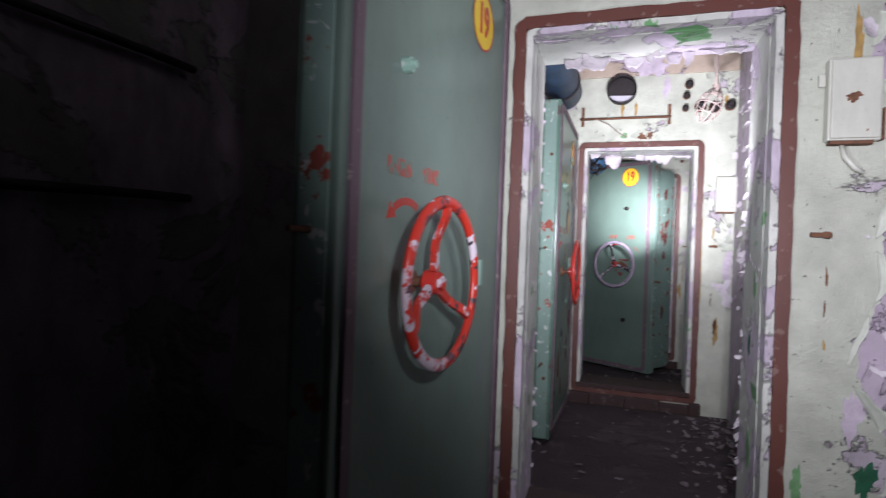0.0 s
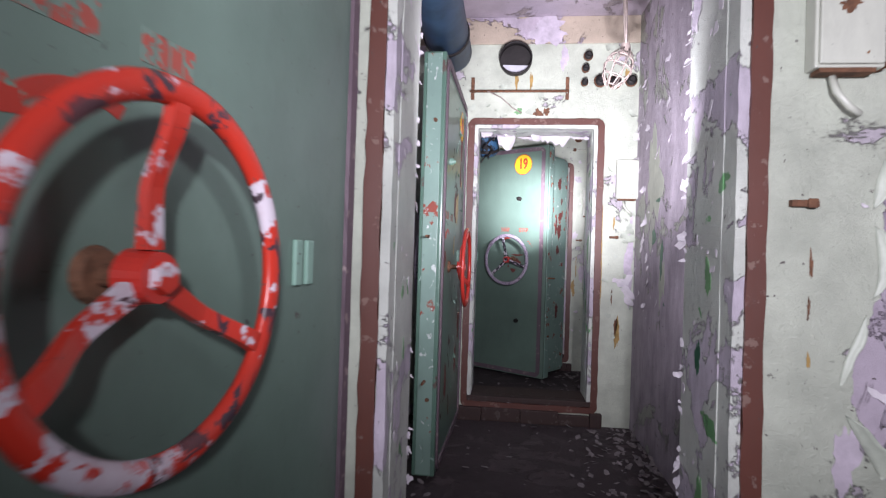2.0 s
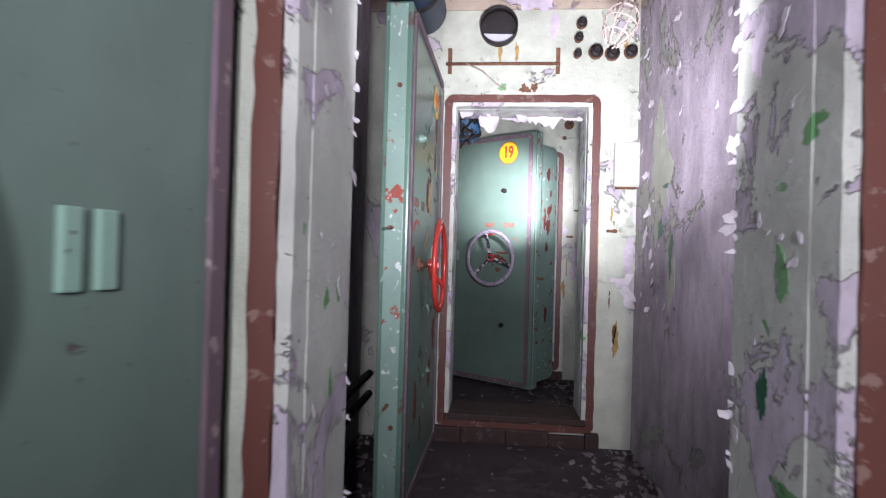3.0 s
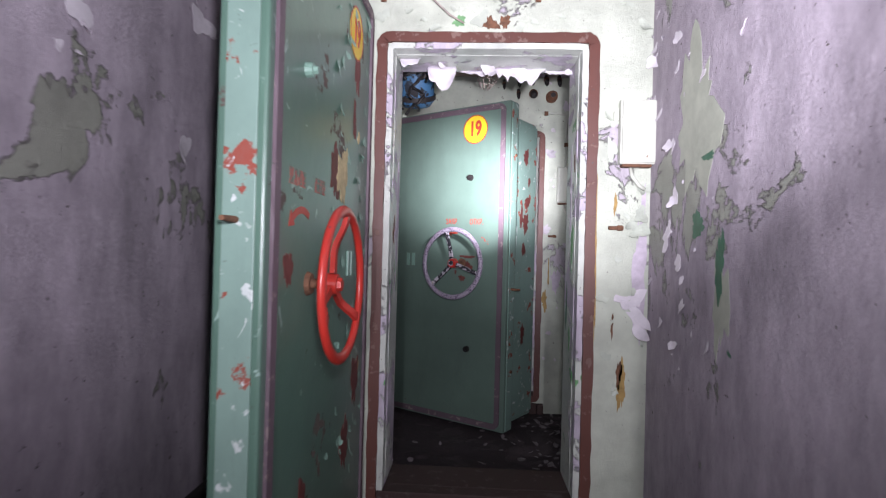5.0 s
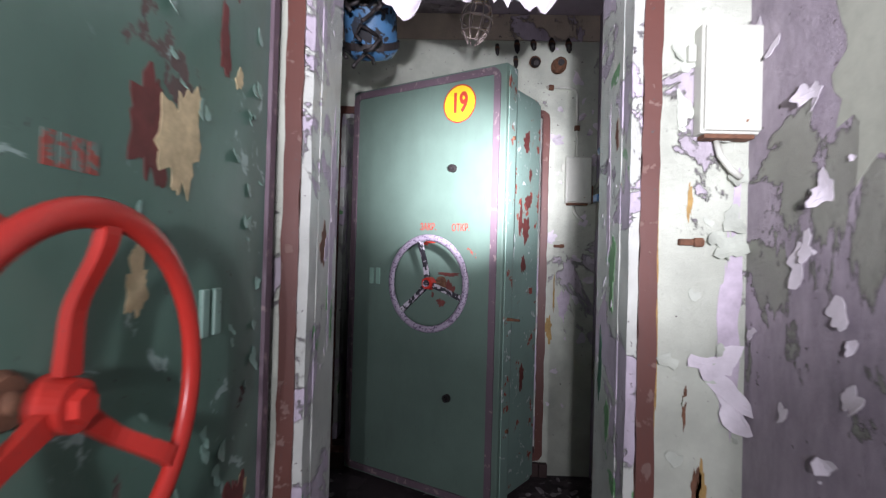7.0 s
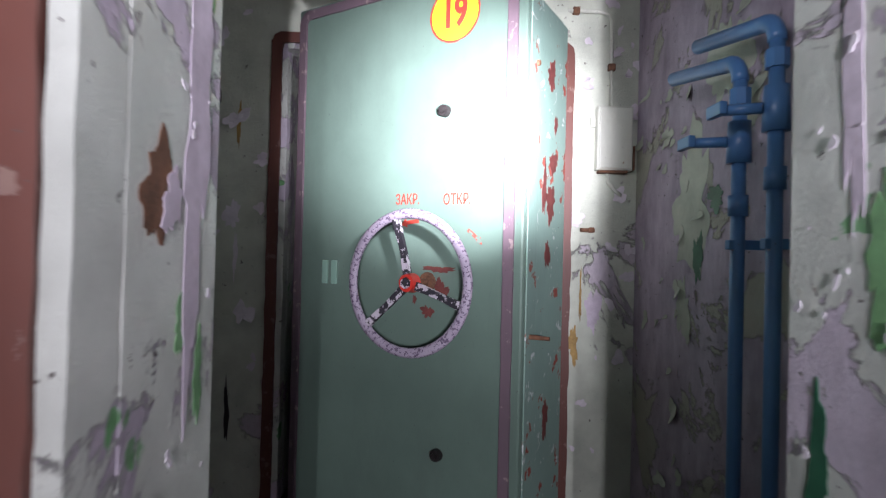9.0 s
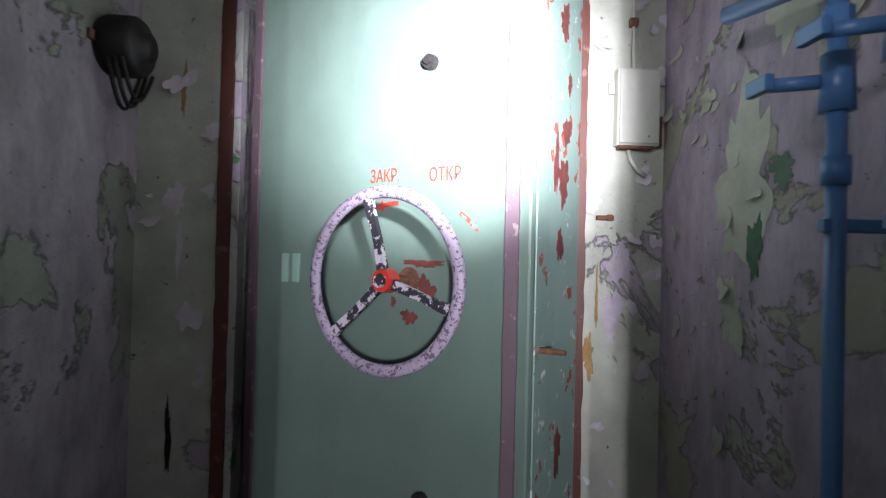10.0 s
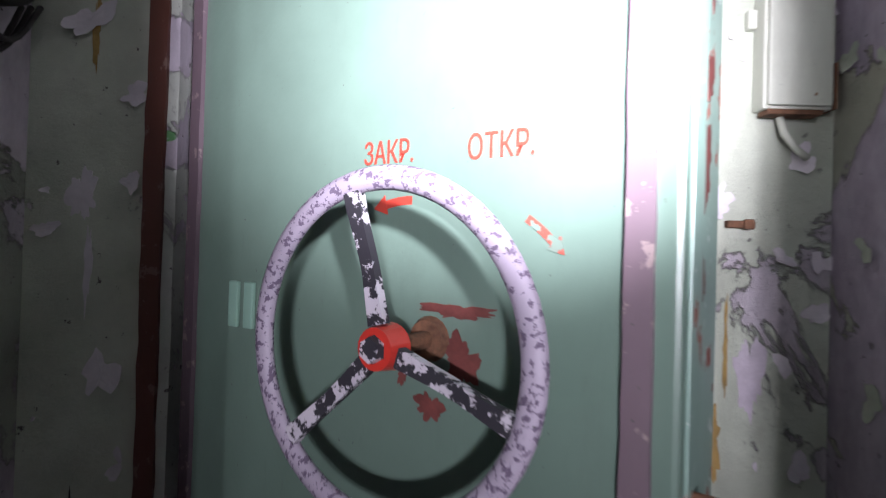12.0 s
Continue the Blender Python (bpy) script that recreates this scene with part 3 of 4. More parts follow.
        for k, (x, z, rx, rz, mt) in enumerate(marks):
            bm = bmesh.new()
            blob(bm, x, face + s * (0.0004 + 0.0012 * (k % 3 == 0)), z, rx, rz, rng, s)
            part("bare_patch", bm, mt, root, "patch where paint has come away")
        lift = random.Random(13)
        bm = bmesh.new()
        for _ in range(70):
            x = 0.08 + 0.5 * lift.random() ** 1.5
            flake(bm, (x, face + s * 0.0016, lift.uniform(0.25, 2.0)), (0, s, 0), lift.uniform(0.012, 0.04), lift.uniform(0.1, 0.5), None, lift)
        ob = part("lifting_paint", bm, M_TAB, root, "lifting scales of green paint")
        ob.modifiers.new("thick", "SOLIDIFY").thickness = 0.001
    if readable:
        for x, z, rx, rz in ((0.69, 0.99, 0.028, 0.038), (0.637, 0.917, 0.024, 0.022), (0.585, 0.955, 0.010, 0.013), (0.68, 1.06, 0.06, 0.012)):
            bm = bmesh.new()
            blob(bm, x, face + s * 0.0004, z, rx, rz, rng, s)
            part("bare_patch", bm, M_MAROON, root, "patch of red primer")
        for x, z, rx, rz in ((0.15, 1.74, 0.04, 0.05), (0.18, 1.44, 0.045, 0.035), (0.16, 1.30, 0.05, 0.06), (0.10, 1.34, 0.02, 0.09), (0.14, 1.12, 0.025, 0.05), (0.15, 0.55, 0.03, 0.06), (0.20, 1.58, 0.02, 0.03)):
            bm = bmesh.new()
            blob(bm, 0, 0, z, rx, rz, rng, -1)
            bm.transform(Matrix.Translation((W - 0.0195, TH + x, 0)) @ Matrix.Rotation(radians(90), 4, "Z"))
            part("bare_patch", bm, M_MAROON, root, "patch of red primer on the edge")
    return root


def hinge_pose(hx, hy, fx, fy):
    """Leaf from the hinge point to the free corner of the seen face."""
    return pose(hx, hy, 0, 0, 0, math.degrees(math.atan2(fy - hy, fx - hx)))


RNG = random.Random(7)


def leaf_pose(hx, hy, fx, fy, side):
    m = hinge_pose(hx, hy, fx, fy)
    return m @ Matrix.Translation((0, 0 if side < 0 else -TH, 0))


# inner faces of the first two doors are seen, the outer face of the third
blast_door(leaf_pose(-0.535, 3.50, -0.650, 2.50, 1), 1.045, "wide open green steel blast door with red and white handwheel", 1, M_GREEN, (M_RED, M_RED, M_RED_CLEAN), 90, RNG, hub=(0.725, 1.025), stem=0.10, tab=0.245, knob=0.785, marks_at=(0.795, 0.625), sign=(0.265, 1.865))
blast_door(leaf_pose(-0.455, 5.95, -0.480, 4.90, 1), 1.05, "wide open green blast door with red handwheel and flaking paint", 1, M_GREEN_WORN, (M_RED_CLEAN,) * 3, 95, RNG, back_wheel=True, worn=True, hub=(0.745, 0.985), stem=0.10, tab=0.30, knob=0.80, marks_at=(0.85, 0.66), marks_z=1.262, sign=(0.27, 1.865))
blast_door(leaf_pose(-0.62, 7.72, 0.20, 7.19, -1), 0.978, "half open green blast door numbered 19 with chipped lilac handwheel", -1, M_GREEN, (M_LILAC, M_SPOKE, M_RED_CLEAN), 103, RNG, rear=True, sign=(0.717, 1.905), readable=True, hub=(0.634, 1.016), stem=0.12, tab=0.195, knob=0.69)

# ======== wall fittings ========


def junction_box(x, y, z, group="junction boxes"):
    root = empty("junction_box", pose(x, y, z), "pale painted steel junction box with rusty edges", "junction box", group)
    part("body", box(bmesh.new(), (0, -0.045, 0), (0.146, -0.001, 0.262), 0.005), M_BOX, root)
    part("lid", box(bmesh.new(), (0.006, -0.056, 0.006), (0.140, -0.0455, 0.256), 0.004), M_BOX, root, "pale painted lid")
    part("lug", box(bmesh.new(), (-0.020, -0.02, 0.18), (-0.001, -0.001, 0.222), 0.004), M_BOX, root, "rusty fixing lug")
    part("rust_seam", box(bmesh.new(), (0.008, -0.05, -0.012), (0.125, -0.01, -0.001), 0.003), M_RUST, root, "rusted lower seam")
    part("rust_edge", box(bmesh.new(), (0.1465, -0.052, 0.0), (0.1525, -0.004, 0.10), 0.003), M_RUST, root, "rusted corner")
    part("cable_tail", tube(bmesh.new(), [(0.05, -0.02, -0.012), (0.055, -0.03, -0.05), (0.08, -0.035, -0.085), (0.105, -0.03, -0.10)], 0.008), M_BOX, root, "short cut cable tail", True)
    return root


b1 = junction_box(0.508, D1, 1.500)
for x, y, z in ((0.563, D2, 1.458), (0.590, D3, 1.470)):
    copy_thing(b1, pose(x, y, z))
bm = bmesh.new()
blob(bm, 0.065, -0.0562, 0.135, 0.022, 0.016, random.Random(2), -1, 18, 0.0008)
part("rust_blotch", bm, M_RUST, b1, "star-shaped rust blotch")


def cleat(x, y, z):
    root = empty("cable_cleat", pose(x, y, z), "small rusty iron cleat on the wall", "cleat", "cleats")
    part("stub", box(bmesh.new(), (-0.03, -0.018, -0.008), (0.03, -0.001, 0.008), 0.003), M_RUST, root)
    part("clip", box(bmesh.new(), (0.002, -0.026, -0.011), (0.024, -0.019, 0.011), 0.003), M_RUST, root)
    return root


c1 = cleat(0.512, D1, 1.20)
for x, y, z in ((0.562, D2, 1.2), (0.566, D3, 1.225)):
    copy_thing(c1, pose(x, y, z))


def thin_conduit():
    root = empty("conduit", pose(0.0, D3, 0), "thin pale conduit bent down to the junction box", "conduit")
    pts = [(0.47, -0.012, 2.13), (0.60, -0.012, 2.13), (0.635, -0.012, 2.12), (0.65, -0.012, 2.09), (0.652, -0.012, 2.0), (0.652, -0.012, 1.725)]
    part("pipe", tube(bmesh.new(), pts, 0.008, 8), M_BOX, root, "", True)
    for x, z in ((0.50, 2.13), (0.652, 1.90)):
        part("clip", box(bmesh.new(), (x - 0.014, -0.024, z - 0.014), (x + 0.014, -0.0005, z + 0.014), 0.003), M_RUST, root, "rusty clip")
    return root


thin_conduit()


def vent(x, y, z):
    root = empty("vent_pipe", pose(x, y, z), "open round vent pipe stub with a pale plate inside", "vent")
    bm = bmesh.new()
    o = [(0.112 * math.cos(2 * math.pi * k / 40), 0.112 * math.sin(2 * math.pi * k / 40)) for k in range(40)]
    i = [(0.104 * math.cos(2 * math.pi * k / 40), 0.104 * math.sin(2 * math.pi * k / 40)) for k in range(40)]
    band(bm, o, i, -0.06, -0.001)
    part("ring", bm, M_DARK, root, "rust-brown ring", True)
    # darkness of the deep bore, put into the colour of a flat disc
    bm = bmesh.new()
    rod(bm, (0, -0.003, 0), (0, -0.001, 0), 0.104, 0.104, 40)
    part("back", bm, M_DARK, root, "near-black disc for the shade in the bore")
    bm = bmesh.new()
    vs = [bm.verts.new((0.098 * math.cos(radians(a)), y2, 0.098 * math.sin(radians(a)))) for y2 in (-0.03, -0.02) for a in range(205, 340, 9)]
    n = len(vs) // 2
    bm.faces.new(vs[:n])
    bm.faces.new(vs[n:][::-1])
    for k in range(n):
        bm.faces.new((vs[k], vs[(k + 1) % n], vs[n + (k + 1) % n], vs[n + k]))
    part("damper", bm, M_GREY, root, "pale grey damper plate")
    return root


vent(-0.130, D2, 2.405)


def conduit(x0, x1, y, z):
    root = empty("conduit", pose(x0, y, z), "thin rusty conduit on two upright brackets", "conduit")
    part("pipe", rod(bmesh.new(), (0, -0.02, 0), (x1 - x0, -0.02, 0), 0.009, n=10), M_RUST, root, "", True)
    for dx in (0.02, x1 - x0 - 0.01):
        part("bracket", box(bmesh.new(), (dx - 0.012, -0.010, -0.055), (dx + 0.012, -0.001, 0.10), 0.002), M_RUST, root, "flat iron bracket")
    part("wire", tube(bmesh.new(), [(0.12, -0.03, 0.0), (0.22, -0.04, -0.05), (0.30, -0.03, -0.12), (0.36, -0.02, -0.15)], 0.004, 6), M_CABLE, root, "loose wire", True)
    return root


conduit(-0.44, 0.235, D2, 2.185)


def stub(x, y, z, r, length, tilt=0.0, mat=None):
    root = empty("pipe_stub", pose(x, y, z, tilt), "blackened cut pipe stub in the wall", "pipe stub", "pipe stubs")
    part("sleeve", rod(bmesh.new(), (0, -length, 0), (0, -0.001, 0), r, n=16), mat or M_DARK, root, "", True)
    part("collar", rod(bmesh.new(), (0, -length * 0.55, 0), (0, -length * 0.4, 0), r * 1.25, n=16), M_RUST, root, "rusty collar", True)
    part("core", rod(bmesh.new(), (0, -length - 0.02, 0), (0, -length - 0.0005, 0), r * 0.5, n=10), M_DARK, root)
    return root


for x, z, r in ((0.355, 2.42, 0.026), (0.34, 2.335, 0.022), (0.44, 2.25, 0.035), (0.535, 2.24, 0.035), (0.64, 2.25, 0.032), (0.335, 2.24, 0.02)):
    stub(x, D2, z, r, 0.06)
for x, z, r, tilt in ((0.185, 2.375, 0.011, 52), (0.297, 2.40, 0.014, 58), (0.39, 2.402, 0.014, 48), (0.495, 2.41, 0.016, 55), (0.59, 2.41, 0.015, 60),
                      (0.292, 2.305, 0.012, 50), (0.40, 2.285, 0.026, 25)):
    stub(x, D3, z, r, 0.085, tilt)
stub(0.53, D3, 2.245, 0.034, 0.13, 6.0, M_RUST)


def cage_lamp(x, y, z, top, lean=8):
    root = empty("hanging_cage_lamp", pose(x, y, z, 0, 0, 20), "broken wire lamp guard hanging on a bunch of cables", "lamp guard", "lamp guards")
    tip = pose(0, 0, 0.1, 0, lean) @ pose(0, 0, -0.1)
    for k in range(8):
        a = 2 * math.pi * k / 8
        pts = []
        for i in range(9):
            t = i / 8
            r = 0.062 * math.sin(math.pi * (0.12 + 0.8 * t)) + 0.008
            pts.append(tip @ Vector((r * math.cos(a), r * math.sin(a), 0.10 - 0.20 * t)))
        part("guard_wire", tube(bmesh.new(), pts, 0.0035, 6), M_CABLE, root, "", True)
    for z2, r in ((0.055, 0.055), (0.0, 0.070), (-0.055, 0.055)):
        part("guard_hoop", tube(bmesh.new(), [tip @ Vector((r * math.cos(2 * math.pi * k / 20), r * math.sin(2 * math.pi * k / 20), z2)) for k in range(21)], 0.0035, 6), M_CABLE, root, "", True)
    part("cap", rod(bmesh.new(), (0, 0, 0.085), (0, 0, 0.14), 0.03, 0.02, 14), M_CABLE, root, "pale cap")
    rng = random.Random(3)
    for k in range(4):
        a, b = rng.uniform(-0.03, 0.03), rng.uniform(-0.03, 0.03)
        pts = [(a * math.sin(3.1 * i / 8) + b * 0.5, b * math.sin(2.3 * i / 8 + k), 0.13 + (top - z - 0.13) * i / 8) for i in range(9)]
        part("cable", tube(bmesh.new(), pts, 0.006, 6), M_CABLE, root, "frayed cable", True)
    return root


cage_lamp(0.40, 5.00, 1.99, CEIL, 24)
cage_lamp(0.06, 7.0, 2.17, 2.55)


def canister(x, y, z, length, r, tilt, label, mat, roof):
    root = empty("air_duct", pose(x, y, z, tilt), label, "duct", "ducts")
    bm = bmesh.new()
    prof = [(-length / 2, r * 0.72), (-length / 2 + 0.03, r * 0.97), (-length * 0.2, r), (length * 0.15, r * 0.98), (length / 2 - 0.03, r), (length / 2, r * 0.75)]
    rings = [[bm.verts.new((rr * math.cos(2 * math.pi * k / 24), yy, rr * math.sin(2 * math.pi * k / 24))) for k in range(24)] for yy, rr in prof]
    for a, b in zip(rings, rings[1:]):
        for k in range(24):
            bm.faces.new((a[k], a[(k + 1) % 24], b[(k + 1) % 24], b[k]))
    bm.faces.new(rings[0])
    bm.faces.new(rings[-1][::-1])
    part("drum", bm, mat, root, "", True)
    for yy in (-length * 0.3, length * 0.3):
        bm = bmesh.new()
        o = [((r + 0.006) * math.cos(2 * math.pi * k / 32), (r + 0.006) * math.sin(2 * math.pi * k / 32)) for k in range(32)]
        i = [((r - 0.002) * math.cos(2 * math.pi * k / 32), (r - 0.002) * math.sin(2 * math.pi * k / 32)) for k in range(32)]
        band(bm, o, i, yy - 0.012, yy + 0.012)
        part("hoop", bm, M_DARK, root, "dark hoop")
        back = pose(0, 0, 0, tilt).inverted()
        top = pose(0, 0, 0, tilt) @ Vector((0, yy, r * 0.9))
        part("strap", box(bmesh.new(), (-0.012, top.y - 0.002, top.z), (0.012, top.y + 0.002, roof - z - 0.001), 0.001, back), M_DARK, root, "hanger strap")
    return root


canister(-0.51, 4.65, 2.23, 1.5, 0.12, 0, "dark blue round air duct hung under the ceiling", M_NAVY, CEIL)
drum = canister(-0.335, 6.55, 1.965, 0.24, 0.095, -62, "dirty blue drum hung under the ceiling with torn cables", M_DRUM, 2.55)
rng = random.Random(5)
for k in range(9):
    x0, y0 = rng.uniform(-0.10, 0.10), rng.uniform(-0.12, 0.12)
    part("torn_cable", tube(bmesh.new(), [(x0 + 0.03 * math.sin(i + k), y0 + 0.02 * math.cos(1.7 * i), -0.08 - 0.03 * i * rng.uniform(0.7, 1.2)) for i in range(5)], 0.007, 6), M_DARK, drum, "torn black cable", True)


def pipe_run(x, y, top, label):
    root = empty("water_pipe", pose(x, y, 0), label, "pipe", "blue pipes")
    part("riser", rod(bmesh.new(), (0, 0, FLOOR), (0, 0, top), 0.0165, n=18), M_BLUE, root, "", True)
    pts = [(0, 0, top)] + [(0, 0.06 * (1 - math.cos(radians(a))), top + 0.06 * math.sin(radians(a))) for a in range(15, 91, 15)] + [(-0.03, 0.30, top + 0.10)]
    part("elbow", tube(bmesh.new(), pts, 0.020, 14), M_BLUE, root, "bent upper run", True)
    part("valve_body", rod(bmesh.new(), (0, 0, top - 0.20), (0, 0, top - 0.10), 0.029, 0.026, 16), M_BLUE, root, "valve body", True)
    part("collar", rod(bmesh.new(), (0, 0, top - 0.06), (0, 0, top - 0.02), 0.025, n=8), M_BLUE, root, "hexagon collar")
    part("collar", rod(bmesh.new(), (0, 0, top - 0.33), (0, 0, top - 0.28), 0.023, n=16), M_BLUE, root, "coupling", True)
    part("tap_stem", rod(bmesh.new(), (-0.03, 0.0, top - 0.15), (-0.10, 0.05, top - 0.145), 0.013, n=10), M_BLUE, root, "tap stem", True)
    part("tap_handle", box(bmesh.new(), (-0.115, 0.02, top - 0.16), (-0.098, 0.085, top - 0.13), 0.004), M_BLUE, root, "tap handle")
    for z in (0.45, 1.15):
        part("clip", box(bmesh.new(), (-0.026, -0.010, z - 0.012), (R3 - x - 0.002, 0.010, z + 0.012), 0.003), M_BLUE, root, "wall clip")
    return root


pipe_run(0.665, 6.85, 1.55, "blue painted water pipe with a valve on the wall")
pipe_run(0.675, 6.725, 1.60, "blue painted water pipe with a valve on the wall")
left_pipe = empty("water_pipe", pose(L2 + 0.05, 4.45, 0), "plain blue painted riser on the wall", "pipe", "blue pipes")
part("riser", rod(bmesh.new(), (0, 0, FLOOR), (0, 0, 1.75), 0.021, n=16), M_BLUE, left_pipe, "", True)
part("elbow", tube(bmesh.new(), [(0, 0, 1.75), (0, 0.02, 1.79), (0, 0.06, 1.81), (0, 0.22, 1.81)], 0.022, 12), M_BLUE, left_pipe, "", True)
part("clip", box(bmesh.new(), (-0.048, -0.012, 1.0), (0.024, 0.012, 1.02), 0.003), M_BLUE, left_pipe)
cable = empty("wall_cable", pose(L1 + 0.02, 2.6, 0), "black cables slung along the dark wall", "cable")
for z in (1.75, 1.25):
    part("run", tube(bmesh.new(), [(0.02, -1.2 + 0.2 * i, z - 0.02 * math.sin(0.5 * i)) for i in range(10)], 0.016, 8), M_DARK, cable, "", True)
low = empty("floor_pipe", pose(L2 + 0.06, 4.3, 0.0), "dark pipes low along the wall", "pipe")
for k, z in enumerate((0.18, 0.30)):
    part("run", rod(bmesh.new(), (0.0, -0.3, z), (0.02, 1.6, z + 0.02), 0.022, n=12), M_DARK, low, "", True)



def round_fitting(x, y, z):
    """A blackened round case on the wall with slack loops of cable below it."""
    root = empty("cable_case", pose(x, y, z), "blackened round cable case with slack loops of wire on the wall", "cable case")
    bm = bmesh.new()
    prof = [(0.0, 0.085), (0.02, 0.092), (0.09, 0.090), (0.105, 0.078), (0.112, 0.045), (0.130, 0.040)]
    rings = [[bm.verts.new((dx, r * math.cos(2 * math.pi * k / 28), r * math.sin(2 * math.pi * k / 28))) for k in range(28)] for dx, r in prof]
    for a, b in zip(rings, rings[1:]):
        for k in range(28):
            bm.faces.new((a[k], a[(k + 1) % 28], b[(k + 1) % 28], b[k]))
    bm.faces.new(rings[0])
    bm.faces.new(rings[-1][::-1])
    part("case", bm, M_DARK, root, "", True)
    part("bracket", box(bmesh.new(), (0.001, -0.11, -0.015), (0.012, 0.11, 0.015), 0.003), M_RUST, root, "rusty back strap")
    loop_rng = random.Random(9)
    for k in range(3):
        sag = loop_rng.uniform(0.09, 0.17)
        pts = [(0.05 + 0.02 * k, -0.09 + 0.18 * i / 10, -0.06 - sag * math.sin(math.pi * i / 10)) for i in range(11)]
        part("wire_loop", tube(bmesh.new(), pts, 0.006, 7), M_DARK, root, "slack black wire", True)
    return root


round_fitting(L3, 7.60, 1.69)

# ======== stains and bare spots ========
M_GREENSPOT = plain("old dark green paint", (0.025, 0.11, 0.06), 0.4, 20, 0.3)
M_LEAFGREEN = plain("bright green paint", (0.15, 0.31, 0.14), 0.5, 20, 0.3)
M_STAIN = plain("yellow rust stain", (0.34, 0.22, 0.07), 0.7, 25, 0.4)
M_LILAC_PLASTER = plain("bare lilac plaster", (0.52, 0.46, 0.53), 0.9, 14, 0.25)


def spot_on(wall, axis, at, u, z, ru, rz, mat, rng, side=-1):
    bm = bmesh.new()
    blob(bm, u if axis == "y" else 0, 0, z, ru, rz, rng, side, 22, 0.0009)
    if axis == "y":
        bm.transform(Matrix.Translation((0, at, 0)))
    else:
        bm.transform(Matrix.Translation((at, u, 0)) @ Matrix.Rotation(radians(-90), 4, "Z"))
    return part("bare_patch", bm, mat, wall, "patch where old layers show")


W1o, W2o, W3o = bpy.data.objects["wall_1"], bpy.data.objects["wall_2"], bpy.data.objects["wall_3"]
RW2, RW3, LW2 = bpy.data.objects["wall_right_2"], bpy.data.objects["wall_right_3"], bpy.data.objects["wall_left_2"]
q = random.Random(11)
for u, z, ru, rz, mt in ((0.02, 2.045, 0.045, 0.03, M_RUST), (0.09, 2.05, 0.02, 0.035, M_RUST), (0.60, 0.55, 0.018, 0.10, M_STAIN), (0.59, 0.60, 0.012, 0.06, M_RUST),
                          (-0.12, 2.27, 0.012, 0.09, M_STAIN), (-0.02, 2.26, 0.010, 0.07, M_STAIN), (0.62, 2.30, 0.012, 0.05, M_STAIN), (0.08, 2.60, 0.14, 0.10, M_LILAC_PLASTER),
                          (0.20, 2.42, 0.03, 0.08, M_LILAC_PLASTER), (0.665, 1.02, 0.028, 0.30, M_LILAC_PLASTER)):
    spot_on(W2o, "y", D2 - (0.0145 if z > 2.5 else 0.0003), u, z, ru, rz, mt, q)
for u, z, ru, rz, mt in ((0.47, 0.36, 0.020, 0.07, M_LEAFGREEN), (0.66, 0.42, 0.03, 0.06, M_GREENSPOT), 
                          (0.62, 0.62, 0.03, 0.09, M_LILAC_PLASTER), (0.60, 1.83, 0.015, 0.09, M_STAIN)):
    spot_on(W1o, "y", D1 - 0.0003, u, z, ru, rz, mt, q)
for u, z, ru, rz, mt in ((-0.89, 1.25, 0.032, 0.062, M_FLAKE), (-0.872, 1.09, 0.009, 0.10, M_FLAKE), (-0.87, 1.62, 0.010, 0.09, M_STAIN), (-0.89, 0.45, 0.012, 0.12, M_DARK), (0.52, 0.75, 0.02, 0.08, M_STAIN), (0.60, 0.90, 0.03, 0.10, M_LILAC_PLASTER)):
    spot_on(W3o, "y", D3 - 0.0003, u, z, ru, rz, mt, q)
for u, z, ru, rz, mt in ((5.52, 1.19, 0.055, 0.04, M_GREENSPOT), (5.36, 1.06, 0.030, 0.10, M_GREENSPOT), (5.45, 1.40, 0.04, 0.015, M_GREENSPOT), (5.55, 1.55, 0.16, 0.28, M_OLIVE), (5.35, 0.95, 0.05, 0.16, M_OLIVE)):
    spot_on(RW2, "x", R2 - (0.0014 if mt is M_GREENSPOT else 0.0003), u, z, ru, rz, mt, q)
for u, z, ru, rz, mt in ((7.25, 1.12, 0.03, 0.09, M_GREENSPOT), (7.15, 1.30, 0.05, 0.04, M_GREENSPOT), (7.30, 1.30, 0.14, 0.22, M_OLIVE), (7.10, 1.70, 0.12, 0.14, M_OLIVE), (6.95, 0.35, 0.05, 0.06, M_DARK), (7.35, 0.95, 0.05, 0.10, M_OLIVE)):
    spot_on(RW3, "x", R3 - (0.0014 if mt is M_GREENSPOT else 0.0003), u, z, ru, rz, mt, q)

for y, z, ry, rz, mt in ((6.12, 1.17, 0.035, 0.055, M_RUST), (6.15, 1.16, 0.022, 0.035, M_LILAC_PLASTER), (6.21, 1.25, 0.035, 0.30, M_LILAC_PLASTER), (6.23, 0.95, 0.014, 0.05, M_LEAFGREEN), (6.18, 1.02, 0.016, 0.03, M_LEAFGREEN), (6.24, 1.45, 0.012, 0.06, M_LEAFGREEN)):
    spot_on(W2o, "x", F2[0] + FRAME_W + (0.0083 if mt is not M_LILAC_PLASTER else 0.0093), y, z, ry, rz, mt, q, 1)
for y, z, ry, rz, mt in ((6.12, 1.12, 0.030, 0.10, M_LEAFGREEN), (6.22, 0.85, 0.020, 0.09, M_GREENSPOT), (6.17, 1.35, 0.016, 0.22, M_LILAC_PLASTER), (6.14, 0.72, 0.025, 0.05, M_LEAFGREEN), (6.10, 1.48, 0.014, 0.04, M_RUST)):
    spot_on(W2o, "x", F2[1] - FRAME_W - 0.0083, y, z, ry, rz, mt, q)
